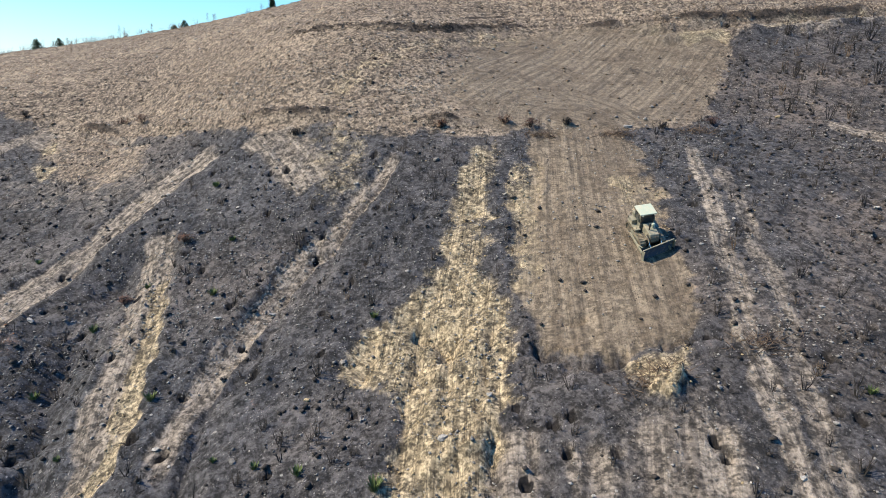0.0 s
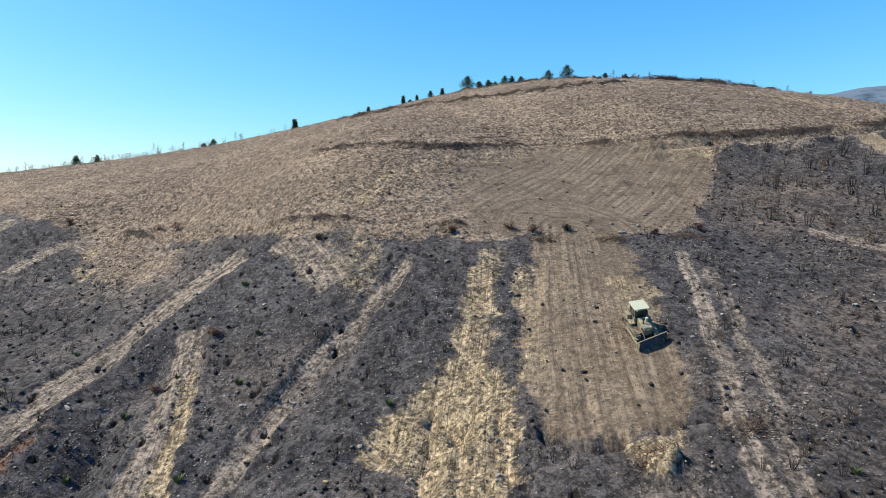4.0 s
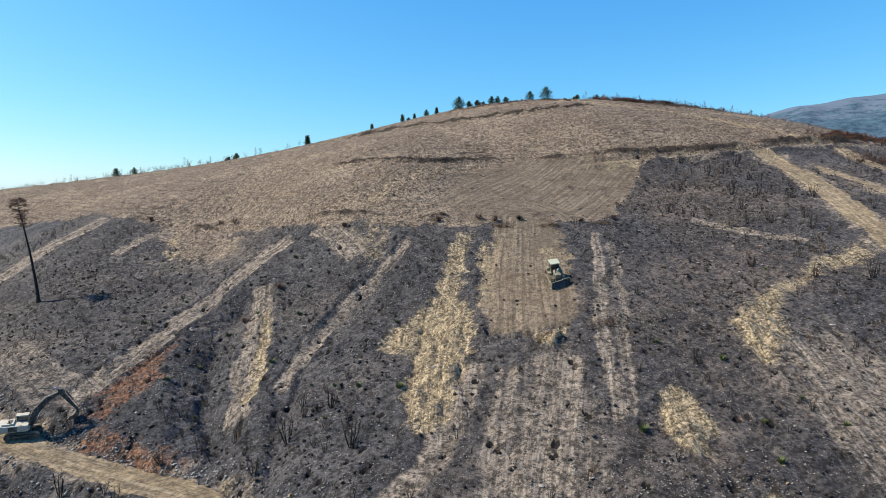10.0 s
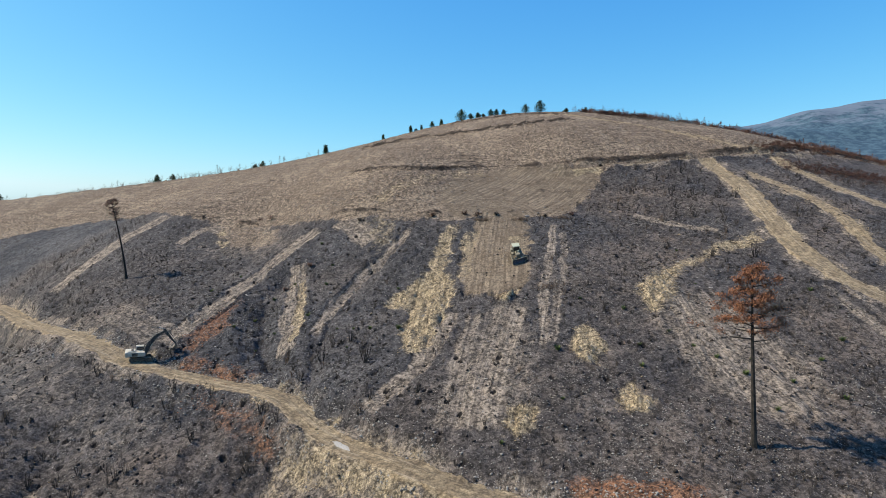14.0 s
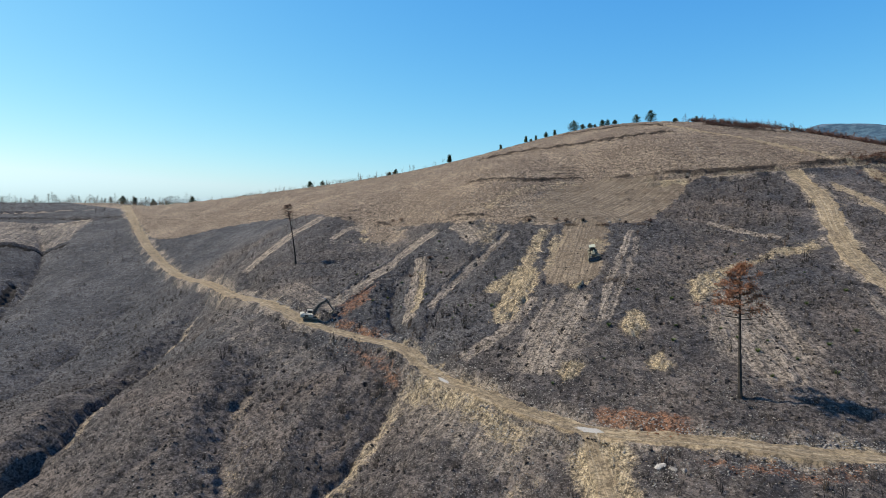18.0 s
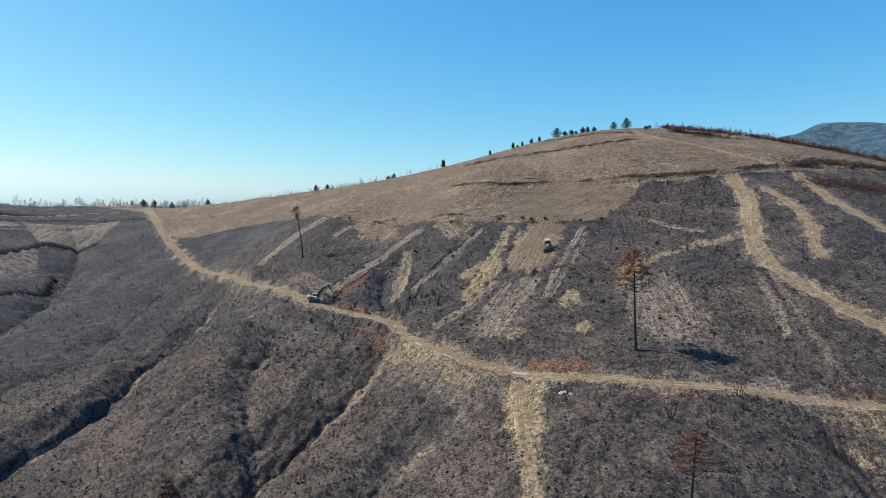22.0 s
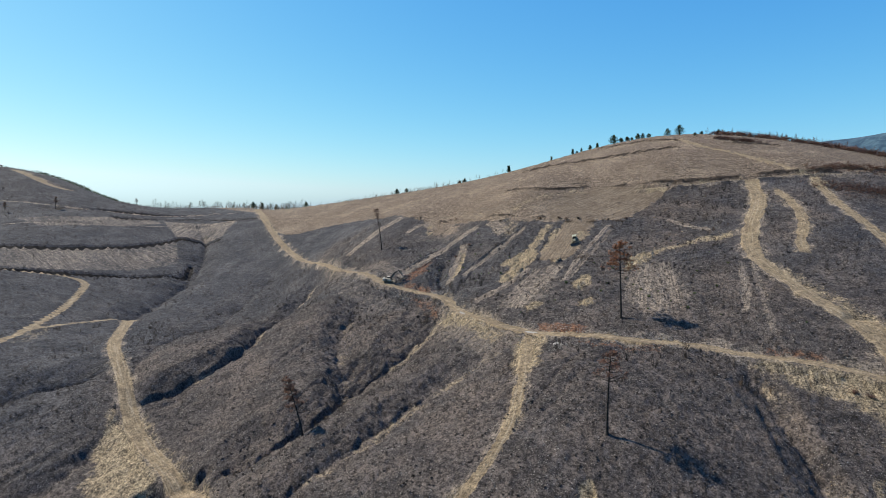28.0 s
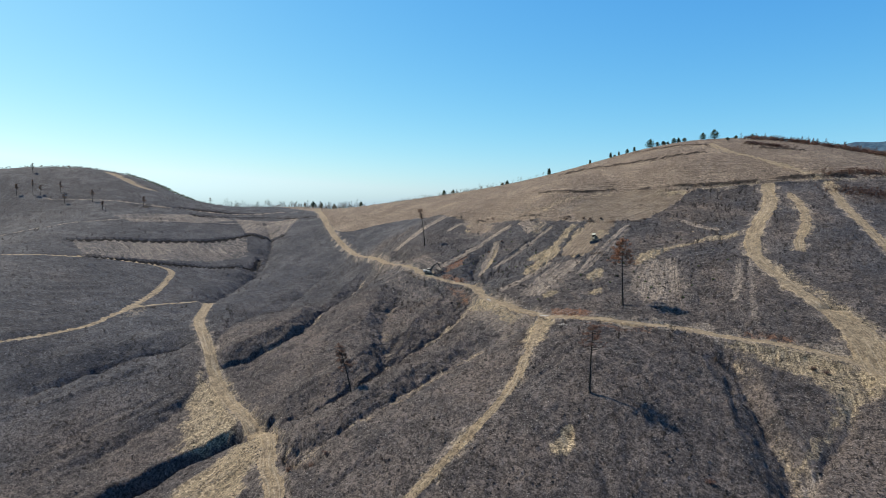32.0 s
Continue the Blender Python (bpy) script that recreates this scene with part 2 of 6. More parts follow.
    col = m.mix(m.step(m.maths("ADD", red, m.maths("MULTIPLY", edge, 2.0)), 0.30, 0.75, 0.0, 0.85), col, clay)
    pack = m.mix(m.step(mid, 0.36, 0.66), (0.275, 0.208, 0.125), (0.430, 0.340, 0.215))
    pack = m.mix(m.step(fine, 0.5, 0.75, 0.0, 0.5), pack, (0.43, 0.37, 0.28))
    pack = m.mix(m.step(grit, 0.5, 0.7, 0.0, 0.5), pack, (0.20, 0.155, 0.10))
    pack = m.mix(m.step(m.noise(0.35, 5, 0.65), 0.48, 0.62, 0.0, 0.6), pack, (0.185, 0.142, 0.094))
    pack = m.mix(m.maths("MULTIPLY", furrow, 0.75), pack, (0.19, 0.148, 0.098))
    pack = m.mix(m.step(thread, 0.5, 0.62, 0.0, 0.6), pack, (0.165, 0.126, 0.083))
    pack = m.mix(m.step(streak, 0.52, 0.60, 0.0, 0.45), pack, (0.46, 0.39, 0.285))
    col = m.mix(m.step(m.maths("ADD", drive, m.maths("MULTIPLY", edge, 0.45)), 0.30, 0.68), col, pack)
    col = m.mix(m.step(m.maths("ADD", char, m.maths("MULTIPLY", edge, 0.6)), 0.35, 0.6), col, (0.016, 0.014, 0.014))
    grainy = m.tree.nodes.new("ShaderNodeMix")
    grainy.data_type, grainy.blend_type = "RGBA", "MULTIPLY"
    grainy.inputs[0].default_value = 1.0
    m.link(col, grainy.inputs[6])
    shade = m.step(speck, 0.38, 0.61, 0.20, 1.06)
    calm = m.maths("MULTIPLY", m.maths("ADD", m.maths("MULTIPLY", furrow, bare), m.maths("MULTIPLY", drive, 0.7), clamp=True), 0.6)
    shade = m.maths("ADD", m.maths("MULTIPLY", shade, m.maths("SUBTRACT", 1.0, calm)), m.maths("MULTIPLY", calm, 0.64))
    tones = m.add("CombineXYZ")
    for slot in range(3):
        m.link(shade, tones.inputs[slot])
    m.link(tones.outputs[0], grainy.inputs[7])
    m.colour(grainy.outputs[2])
    relief = m.maths("ADD", m.maths("MULTIPLY", fine, 0.7), m.maths("MULTIPLY", grit, 0.22))
    relief = m.maths("ADD", relief, m.maths("MULTIPLY", stony, 0.25))
    relief = m.maths("ADD", relief, m.maths("MULTIPLY", crust, 0.8))
    relief = m.maths("ADD", relief, m.maths("MULTIPLY", chip, 0.3))
    relief = m.maths("ADD", relief, m.maths("MULTIPLY", speck, 0.9))
    m.bump(relief, 1.0, 0.24)
    return m.mat


EARTH = earth_material()


# ---- the hillside: one sheet of ground ----
BROAD = dict(x=-560.0, y=-150.0, pitch=90.0)
BROAD_SWELLS = [
    (-17.88, -11.85, -11.66, -9.17, -23.89, -34.88, -22.15, -39.35, -8.27, -3.73, -14.01),
    (-9.75, -10.69, -12.85, -2.41, 1.97, -16.74, -2.10, -2.02, -11.99, -4.01, -5.15),
    (-16.21, -10.97, -1.90, 7.19, -7.47, -11.79, -3.01, 1.30, 1.36, -3.86, -0.18),
    (38.00, 0.89, 4.25, 12.78, -19.16, 0.75, 17.34, 20.53, 19.03, 9.31, 7.58),
    (22.60, 37.83, 27.28, -3.26, 15.34, 12.70, 14.62, 26.77, 23.69, 15.05, 2.74),
    (7.10, 6.57, 2.93, 14.96, 5.72, 14.78, 19.48, 35.80, 29.70, 18.32, 1.61),
    (5.99, 2.93, 2.96, 11.55, -4.60, 10.40, 16.87, 9.90, 9.36, 15.07, 7.11),
    (13.69, 9.29, 3.06, 1.47, 3.96, 6.82, 9.04, 3.99, 1.51, 5.25, 7.17),
    (4.67, 1.78, 0.23, 0.16, 0.37, 0.47, 0.44, 0.21, 0.07, 0.82, 1.78)
]
LOCAL = dict(x=-130.0, y=-110.0, pitch=32.0)
LOCAL_SWELLS = [
    (-0.01, -0.10, -0.27, 0.17, 0.40, 1.01, 0.23, -0.26, 0.01),
    (-0.10, -1.19, -2.97, 1.48, 1.15, 3.18, 0.26, -3.22, -0.41),
    (0.16, -1.40, -3.90, 1.65, -2.62, 4.50, -0.58, -3.53, 0.44),
    (1.51, 4.56, 1.30, -1.38, -3.31, 0.36, -1.66, 2.11, 0.66),
    (-0.45, 1.76, 3.70, -3.79, 3.68, -1.50, 0.95, -0.27, 0.75),
    (-2.47, -7.29, 3.59, 2.15, -5.60, 2.87, -0.95, 1.86, 3.25),
    (-1.76, 0.84, 1.33, -4.55, 5.66, -2.42, -3.60, -0.46, -0.73),
    (-4.50, -0.13, 5.37, -3.70, 3.11, -3.05, 2.27, -1.41, 2.06)
]
SEA = 33.42


def spaced(*stops):
    """Places along an axis: (from, to, pitch at the start, pitch at the end)."""
    out = []
    for a, b, p, q in stops:
        n = max(2, int(round((b - a) / ((p + q) / 2))))
        u = np.linspace(0, 1, n, endpoint=False)
        out.append(a + (b - a) * (u * p + (q - p) * u * u / 2) / ((p + q) / 2))
    return np.concatenate(out + [[stops[-1][1]]])


GX = spaced((-4600, -900, 420, 60), (-900, -330, 22, 5), (-330, -120, 2.4, 1.0), (-120, -48, 0.8, 0.42), (-48, 75, 0.31, 0.31), (75, 135, 0.42, 0.9), (135, 330, 1.2, 6), (330, 900, 12, 60), (900, 4600, 60, 420))
GY = spaced((-4600, -500, 420, 40), (-500, -110, 30, 1.2), (-110, 5, 0.55, 0.38), (5, 92, 0.33, 0.33), (92, 215, 0.5, 0.95), (215, 340, 1.4, 6), (340, 900, 8, 60), (900, 4600, 60, 420))
NX, NY = len(GX), len(GY)
X, Y = [a.ravel() for a in np.meshgrid(GX, GY)]


def swell(rows, at):
    def bell(values, start, count):
        return np.exp(-(((values[:, None] - (start + at["pitch"] * np.arange(count))) / (at["pitch"] * 0.95)) ** 2))

    rows = np.array(rows, float)
    return bell(GY, at["y"], rows.shape[0]) @ rows @ bell(GX, at["x"], rows.shape[1]).T


TABLE = np.random.default_rng(7).random((256, 256))


def grain(x, y, size, seed=0):
    """Smooth value noise from -1 to 1 with blobs of that size."""
    x, y = np.asarray(x) / size + 17.3 * seed + 1000, np.asarray(y) / size + 9.1 * seed + 1000
    i, j = np.floor(x).astype(int), np.floor(y).astype(int)
    u, v = x - i, y - j
    u, v = u * u * (3 - 2 * u), v * v * (3 - 2 * v)
    i, j, k, l = i % 256, j % 256, (i + 1) % 256, (j + 1) % 256
    a = TABLE[j, i] * (1 - u) + TABLE[j, k] * u
    b = TABLE[l, i] * (1 - u) + TABLE[l, k] * u
    return 2 * (a * (1 - v) + b * v) - 1


def smooth(v, low, high):
    u = np.clip((v - low) / (high - low), 0, 1)
    return u * u * (3 - 2 * u)


def rounded(points, closed=False, times=2):
    """The line with its corners cut."""
    p = np.array(points, float)
    for _ in range(times):
        q = np.vstack([p, p[:1]]) if closed else p
        a, b = q[:-1] * 0.75 + q[1:] * 0.25, q[:-1] * 0.25 + q[1:] * 0.75
        mid = np.stack([a, b], 1).reshape(-1, 2)
        p = mid if closed else np.vstack([p[:1], mid, p[-1:]])
    return p


def beside(line, reach, closed=False, warp=0.0):
    """The ground points within reach of a line: their numbers, distances, way along (0 to 1) and side."""
    pts = np.vstack([line, line[:1]]) if closed else line
    low, high = pts.min(0) - reach, pts.max(0) + reach
    ix = np.where((GX >= low[0]) & (GX <= high[0]))[0]
    iy = np.where((GY >= low[1]) & (GY <= high[1]))[0]
    pick = (iy[:, None] * NX + ix[None]).ravel()
    x, y = X[pick], Y[pick]
    if warp:
        x, y = beside_warped(pick, warp)
    best, along, side = np.full(len(pick), 1e9), np.zeros(len(pick)), np.ones(len(pick))
    steps = np.linalg.norm(np.diff(pts, axis=0), axis=1)
    total, run = steps.sum(), 0.0
    for (ax, ay), (bx, by), s in zip(pts[:-1], pts[1:], steps):
        if s < 1e-6:
            continue
        dx, dy = (bx - ax) / s, (by - ay) / s
        u = np.clip((x - ax) * dx + (y - ay) * dy, 0, s)
        d = np.hypot(x - ax - u * dx, y - ay - u * dy)
        nearer = d < best
        best[nearer], along[nearer] = d[nearer], (run + u[nearer]) / total
        side[nearer] = np.sign((x - ax) * dy - (y - ay) * dx)[nearer]
        run += s
    return pick, best, along, side


def beside_warped(pick, warp):
    x, y = X[pick], Y[pick]
    warp = warp * smooth(x, -170, -115)
    return (x + warp * (grain(x, y, 4.5, 61) + 0.6 * grain(x, y, 1.6, 62) + 0.4 * grain(x, y, 0.7, 65)), y + warp * (grain(x, y, 4.5, 63) + 0.6 * grain(x, y, 1.6, 64) + 0.4 * grain(x, y, 0.7, 66)))


def inside(shape, soft, warp=1.1):
    """Ground points in and round a closed shape and how far in they lie (1 inside, 0 outside)."""
    line = rounded(shape, True)
    pick, d, _, _ = beside(line, soft + 3, True, warp)
    reach = beside_warped(pick, warp)
    (x, y), odd = reach, np.zeros(len(pick), bool)
    for (ax, ay), (bx, by) in zip(line, np.roll(line, -1, 0)):
        if ay != by:
            odd ^= ((ay > y) != (by > y)) & (x < (bx - ax) * (y - ay) / (by - ay) + ax)
    return pick, smooth(np.where(odd, d, -d), -soft, soft)


Z = (swell(BROAD_SWELLS, BROAD) + swell(LOCAL_SWELLS, LOCAL)).ravel() + SEA
# the far hill's flank falls off towards the saddle
Z -= 8.5 * np.exp(-(((X + 366) / 40) ** 2) - ((Y - 258) / 46) ** 2)
BARE, GOLD, RED, DRIVE, SCRAPE, CHAR, FURROW, LITTER = [np.zeros(len(X)) for _ in range(8)]
# the way that soil was pushed or washed: metres across and along the fall of the slope, and how plainly tracks show
ACROSS = X - 0.44 * Y * np.maximum(smooth(X, -14, 6), 1 - smooth(Y, 0, 40)) * (1 - smooth(X, 26, 62)) + 0.5 * grain(X, Y, 11, 58)
ALONG, TREAD = Y.copy(), np.zeros(len(X))


def raise_to(field, pick, value):
    field[pick] = np.maximum(field[pick], value)


def lay_lane(line, reach, strength=1.0):
    """Turns the lie of the soil along a line and presses vehicle tracks into it."""
    pick, d, s, side = beside(line, reach)
    near = d < reach
    pick, d, s, side = pick[near], d[near], s[near], side[near]
    ACROSS[pick] = d * side + 300 + 7 * (line[0][0] % 9)
    ALONG[pick] = s * np.linalg.norm(np.diff(line, axis=0), axis=1).sum()
    raise_to(TREAD, pick, strength * (1 - smooth(d, reach * 0.7, reach)))


def gully(points, depth, width, bed=0.0, rise=0.2):
    pick, d, s, side = beside(rounded(points), width, warp=0.8)
    side = -side if (points[0][1] < points[-1][1]) else side
    wide = width * (0.75 + 0.25 * grain(X[pick], Y[pick], 9, 3))
    cut = np.clip(1 - d / wide, 0, 1) ** 1.25
    Z[pick] -= depth * cut * smooth(s, -0.02, rise) * (1 + 0.25 * grain(X[pick], Y[pick], 4, 5))
    trench = np.clip(1.35 - d / (min(width, 9) * 0.085 + 0.2 * grain(X[pick], Y[pick], 2.5, 6)), 0, 1)
    Z[pick] -= 0.36 * min(depth, 4) * trench * smooth(s, 0, rise)
    if bed:
        light = smooth(1 - d / (min(width, 10) * 0.34), 0, 0.5) * np.where(side > 0, 1.0, 0.25) * smooth(grain(X[pick], Y[pick], 8, 7), -0.9, 0.3)
        raise_to(SCRAPE, pick, bed * light)


def ravine(points, depth, west, east, bed, wall=0.6):
    """A steep-sided gully that runs south, with flanks of unlike width and a pale stony bed."""
    line = rounded(points)
    pick, d, s, _ = beside(line, max(west, east) + 2, warp=0.7)
    steps = np.r_[0, np.cumsum(np.linalg.norm(np.diff(line, axis=0), axis=1))]
    right = X[pick] > np.interp(s, steps / steps[-1], line[:, 0])
    wide = np.where(right, east, west) * (0.9 + 0.2 * grain(X[pick], Y[pick], 8, 3))
    flank = np.clip(1 - d / wide, 0, 1)
    run = smooth(s, -0.02, 0.16) * (1 - 0.6 * smooth(s, 0.93, 1.0))
    Z[pick] -= depth * run * flank * (1 + 0.15 * grain(X[pick], Y[pick], 5, 5))
    # the stream has cut a steep wall on the west side
    off = np.where(right, d, -d) + 0.7 * grain(X[pick], Y[pick], 4, 6)
    cut = smooth(off, -1.3, -0.2) * (1 - smooth(off, 0.3, 4.6))
    Z[pick] -= wall * cut * smooth(s, 0.12, 0.55) * (0.75 + 0.35 * grain(X[pick], Y[pick], 9, 10))
    Z[pick] += run * flank * (0.5 * grain(X[pick], Y[pick], 2.6, 8) + 0.3 * grain(X[pick], Y[pick], 1.2, 9))
    pale = (1 - smooth(d, 1.5, 6.0)) * np.where(right, 1.0, 0.3) * smooth(grain(X[pick], Y[pick], 7, 7), -1.0, 0.2)
    raise_to(SCRAPE, pick, bed * pale * smooth(s, 0, 0.1))
    raise_to(GOLD, pick, 0.75 * bed * pale * smooth(s, 0, 0.1))


def road(points, width, bank=2.5, fade=0.0, field=None, strength=1.0, level=1.0, spill=0.9):
    """A track that is cut level into the slope, with a bank above and a fill below."""
    line = rounded(points, times=3)
    pick, d, s, side = beside(line, width / 2 + bank + 4)
    at = np.clip(np.searchsorted(GX, line[:, 0]), 1, NX - 1), np.clip(np.searchsorted(GY, line[:, 1]), 1, NY - 1)
    bed = Z[at[1] * NX + at[0]]
    for _ in range(6):
        bed[1:-1] = (bed[:-2] + 2 * bed[1:-1] + bed[2:]) / 4
    steps = np.r_[0, np.cumsum(np.linalg.norm(np.diff(line, axis=0), axis=1))]
    height = np.interp(s, steps / steps[-1], bed)
    ends = 1.0 if not fade else smooth(np.minimum(s, 1 - s), 0, fade)
    w = (1 - smooth(d, width * 0.46, width / 2 + bank)) * level * ends
    Z[pick] = Z[pick] * (1 - w) + height * w
    wobble = (0.55 * grain(X[pick], Y[pick], 3.5, 11) + 0.35 * grain(X[pick], Y[pick], 0.9, 12)) * smooth(X[pick], -130, -60)
    raise_to(DRIVE if field is None else field, pick, strength * ends * (1 - smooth(d + wobble, width * 0.40, width * 0.58)))
    lay_lane(line, width / 2 + 0.8, strength)
    # two worn ruts
    rut = np.exp(-(((d - width * 0.21) / 0.38) ** 2))
    Z[pick] -= 0.09 * rut * w
    raise_to(FURROW, pick, rut * w * smooth(grain(X[pick], Y[pick], 5, 13), -0.7, 0.2))
    # loose spoil on the banks
    if spill:
        raise_to(SCRAPE, pick, spill * ends * (1 - smooth(d + 2 * wobble, width * 0.6, width / 2 + bank + 1.5)) * (0.6 + 0.5 * grain(X[pick], Y[pick], 3.5, 14)))
        raise_to(GOLD, pick, 0.55 * spill * ends * (1 - smooth(d + 2 * wobble, width * 0.5, width / 2 + bank)) * smooth(grain(X[pick], Y[pick], 7, 15), -0.3, 0.4))


def strip(points, width, field, strength=1.0, cut=0.0, ends=0.08):
    pick, d, s, _ = beside(rounded(points), width + 1, warp=0.5)
    wide = width / 2 * (1.1 + 0.22 * grain(X[pick], Y[pick], 5, 21))
    w = (1 - smooth(d, wide * 0.75, wide * 1.25)) * smooth(np.minimum(s, 1 - s), -0.01, ends)
    raise_to(field, pick, strength * w)
    lay_lane(rounded(points), width * 0.85, 0.9)
    if cut:
        Z[pick] -= cut * w
        Z[pick] += 0.8 * cut * np.exp(-(((d - wide * 1.25) / 0.45) ** 2)) * (0.6 + 0.4 * grain(X[pick], Y[pick], 1.1, 22))


def patch(shape, field, strength=1.0, soft=1.2, cut=0.0, heap=0.0):
    pick, w = inside(shape, soft * 1.5)
    raise_to(field, pick, strength * w)
    if cut:
        Z[pick] -= cut * w
    if heap:
        low, high = min(q[1] for q in shape), max(q[1] for q in shape)
        rise = smooth(low + (high - low) * 0.75 - Y[pick], 0, (high - low) * 0.4)
        Z[pick] += heap * w * rise * (1.0 + 0.5 * grain(X[pick], Y[pick], 1.3, 23) + 0.35 * grain(X[pick], Y[pick], 0.7, 24))
    return pick, w


# gullies first, then the tracks that cross them
ravine([(-90, 92), (-94, 85), (-97, 71), (-99, 57), (-97, 44), (-92, 28), (-86, 10), (-83.5, 0), (-83, -8), (-85, -15), (-89, -20), (-94, -27), (-100, -35)], 4.2, 8, 26, 0.62, 2.1)
ravine([(-14, 17), (-18.5, 8), (-21, 0), (-24, -7), (-26.5, -14), (-29.5, -20), (-33, -28), (-35, -37), (-39, -44), (-47, -55), (-53, -62)], 5.6, 13, 20, 0.66, 1.6)
ravine([(-53, 26), (-51.5, 12), (-50, 0), (-46.5, -9), (-41, -18), (-37.5, -25), (-35, -33)], 3.0, 8, 17, 0.45)
ravine([(10, -18), (3, -22), (-4, -32), (-12, -46), (-16.5, -56), (-22, -64), (-28, -73), (-33, -79), (-42, -80)], 3.0, 7, 16, 0.55)
ravine([(-23, 66), (-25, 54), (-25, 44), (-23, 36), (-20, 29)], 2.2, 7, 5, 0.0)
gully([(7, 67), (-3, 57), (-10, 46), (-13, 35), (-14, 22)], 0.8, 4, 0.0)
ravine([(70, -29), (73.5, -42), (75.5, -54), (78.5, -66), (78, -76)], 3.4, 8, 5, 0.5)
ravine([(-56, -63), (-63, -64), (-69.5, -67), (-75.5, -72), (-81, -81), (-85, -88), (-90, -98)], 6.5, 3.4, 10, 0.35, 1.5)
ravine([(-96, -50), (-99, -59), (-102, -68), (-105, -78), (-108, -88)], 1.6, 4, 9, 0.3, 0.5)
gully([(-24, -86), (-34, -84), (-46, -78)], 2.6, 7)
gully([(100, -38), (94, -52), (86, -62), (80, -75)], 1.4, 8, 1.3)
gully([(-88, 88), (-83, 86), (-73, 72), (-66, 60)], 1.4, 7)
gully([(-140, 120), (-135, 80), (-128, 40), (-122, 0), (-112, -24)], 2.0, 12)
gully([(-250, 195), (-215, 160), (-195, 120), (-180, 70), (-168, 38)], 4.0, 18)
gully([(-120, -20), (-140, -40), (-150, -70)], 3.0, 14)

road([(-252, 285), (-239, 257), (-183, 182), (-153, 148), (-119, 116), (-82, 74), (-68, 58), (-52, 39.5), (-41, 33), (-29.5, 27.5), (-19, 21), (-13.3, 13), (-7.5, 5.5), (1.2, -3), (11, -11), (17, -16), (26, -19.5), (37, -22), (45, -23.5), (58, -22), (70, -24), (83, -25), (93, -27), (104, -32), (112, -37)], 4.6, 2.6)
road([(100, 97), (99, 76), (89, 52), (84, 31), (90, 12), (97, -4), (102, -14), (103, -26), (104, -34)], 5.6, 2.2, level=0.75)
road([(102, -10), (107, -24), (107, -36)], 9.0, 2.0, level=0.5, strength=0.8)
road([(107, 92), (109, 67), (106, 49), (101, 38), (100, 26)], 3.6, 1.5, 0.12, level=0.6, strength=0.8)
road([(125, 98), (124, 75), (125, 51), (128, 33), (132, 18)], 4.0, 1.5, level=0.6, strength=0.85)
road([(48, 98), (66, 98), (82, 98), (99, 99), (124, 102), (139, 104), (165, 110)], 3.2, 1.5, 0.06, SCRAPE, 1.0)
road([(84, 200), (88, 158), (106, 130), (116, 112), (126, 103)], 4.2, 1.5, 0.05, level=0.7, strength=1.0)
road([(16, -16), (17, -47), (16, -64), (12, -74), (7, -84), (2, -95), (-8, -110)], 2.6, 1.2, level=0.6, strength=0.75, spill=0.8)
road([(-24, -112), (-31, -97), (-43, -86), (-52, -70), (-72, -58), (-87, -49), (-101, -38), (-112, -27), (-137, -6), (-152, 16), (-166, 36)], 4.4, 2.0, level=0.8, spill=0.8)
road([(-166, 36), (-166, 23), (-173, 5), (-174, -10), (-168, -32), (-174, -46), (-182, -60), (-205, -95)], 3.0, 2.0, spill=0.2)
road([(-174, -10), (-185, 17), (-204, 45), (-222, 70), (-243, 45), (-262, 18), (-300, -10)], 3.4, 2.0, spill=0.2)
road([(-445, 212), (-430, 208), (-413, 204), (-384, 196), (-360, 205)], 7.0, 3.0, 0.2)
road([(-239, 257), (-265, 225), (-290, 200), (-330, 165), (-372, 150), (-420, 140)], 4.6, 2.5, field=SCRAPE, strength=0.85, spill=0)
road([(-225, 205), (-262, 180), (-300, 130), (-330, 90), (-360, 60)], 4.6, 2.5, field=SCRAPE, strength=0.85, spill=0)

# the cleared, ploughed field above the burn, and the burn's edge
EDGE = [(-345, 300), (-250, 262), (-190, 196), (-162, 162), (-128, 168), (-97, 157), (-80, 136), (-63, 116), (-48, 104), (-36, 99), (-20, 86), (-4, 76), (6, 72), (18, 69), (26, 69), (46, 68), (53, 79), (61, 88), (66, 95), (76, 99), (98, 99), (123, 102), (150, 112)]
patch(EDGE + [(250, 118), (330, 200), (250, 380), (0, 440), (-300, 420)], BARE, 1.0, 1.6)
patch([(13, 82), (25, 102), (43, 104), (68, 99), (61, 89), (47, 70), (32, 68), (17, 70)], FURROW, 1.0, 2.5)
PUSHED = [(22.8, 71), (17.8, 58.4), (14.9, 51), (13.2, 43), (13.5, 38.9), (17.3, 37.4), (24, 35.4), (27.6, 40.4), (29.6, 46.7), (33.4, 58), (35, 70)]
patch(PUSHED, FURROW, 1.0, 1.1)
patch(PUSHED, BARE, 0.78, 1.0, 0.25)
lay_lane(rounded([(78, 116), (52, 92), (22, 62)]), 34, 0.7)
lay_lane(rounded([(28.5, 71), (27, 66), (23, 53), (18.5, 36)]), 11.5, 0.8)


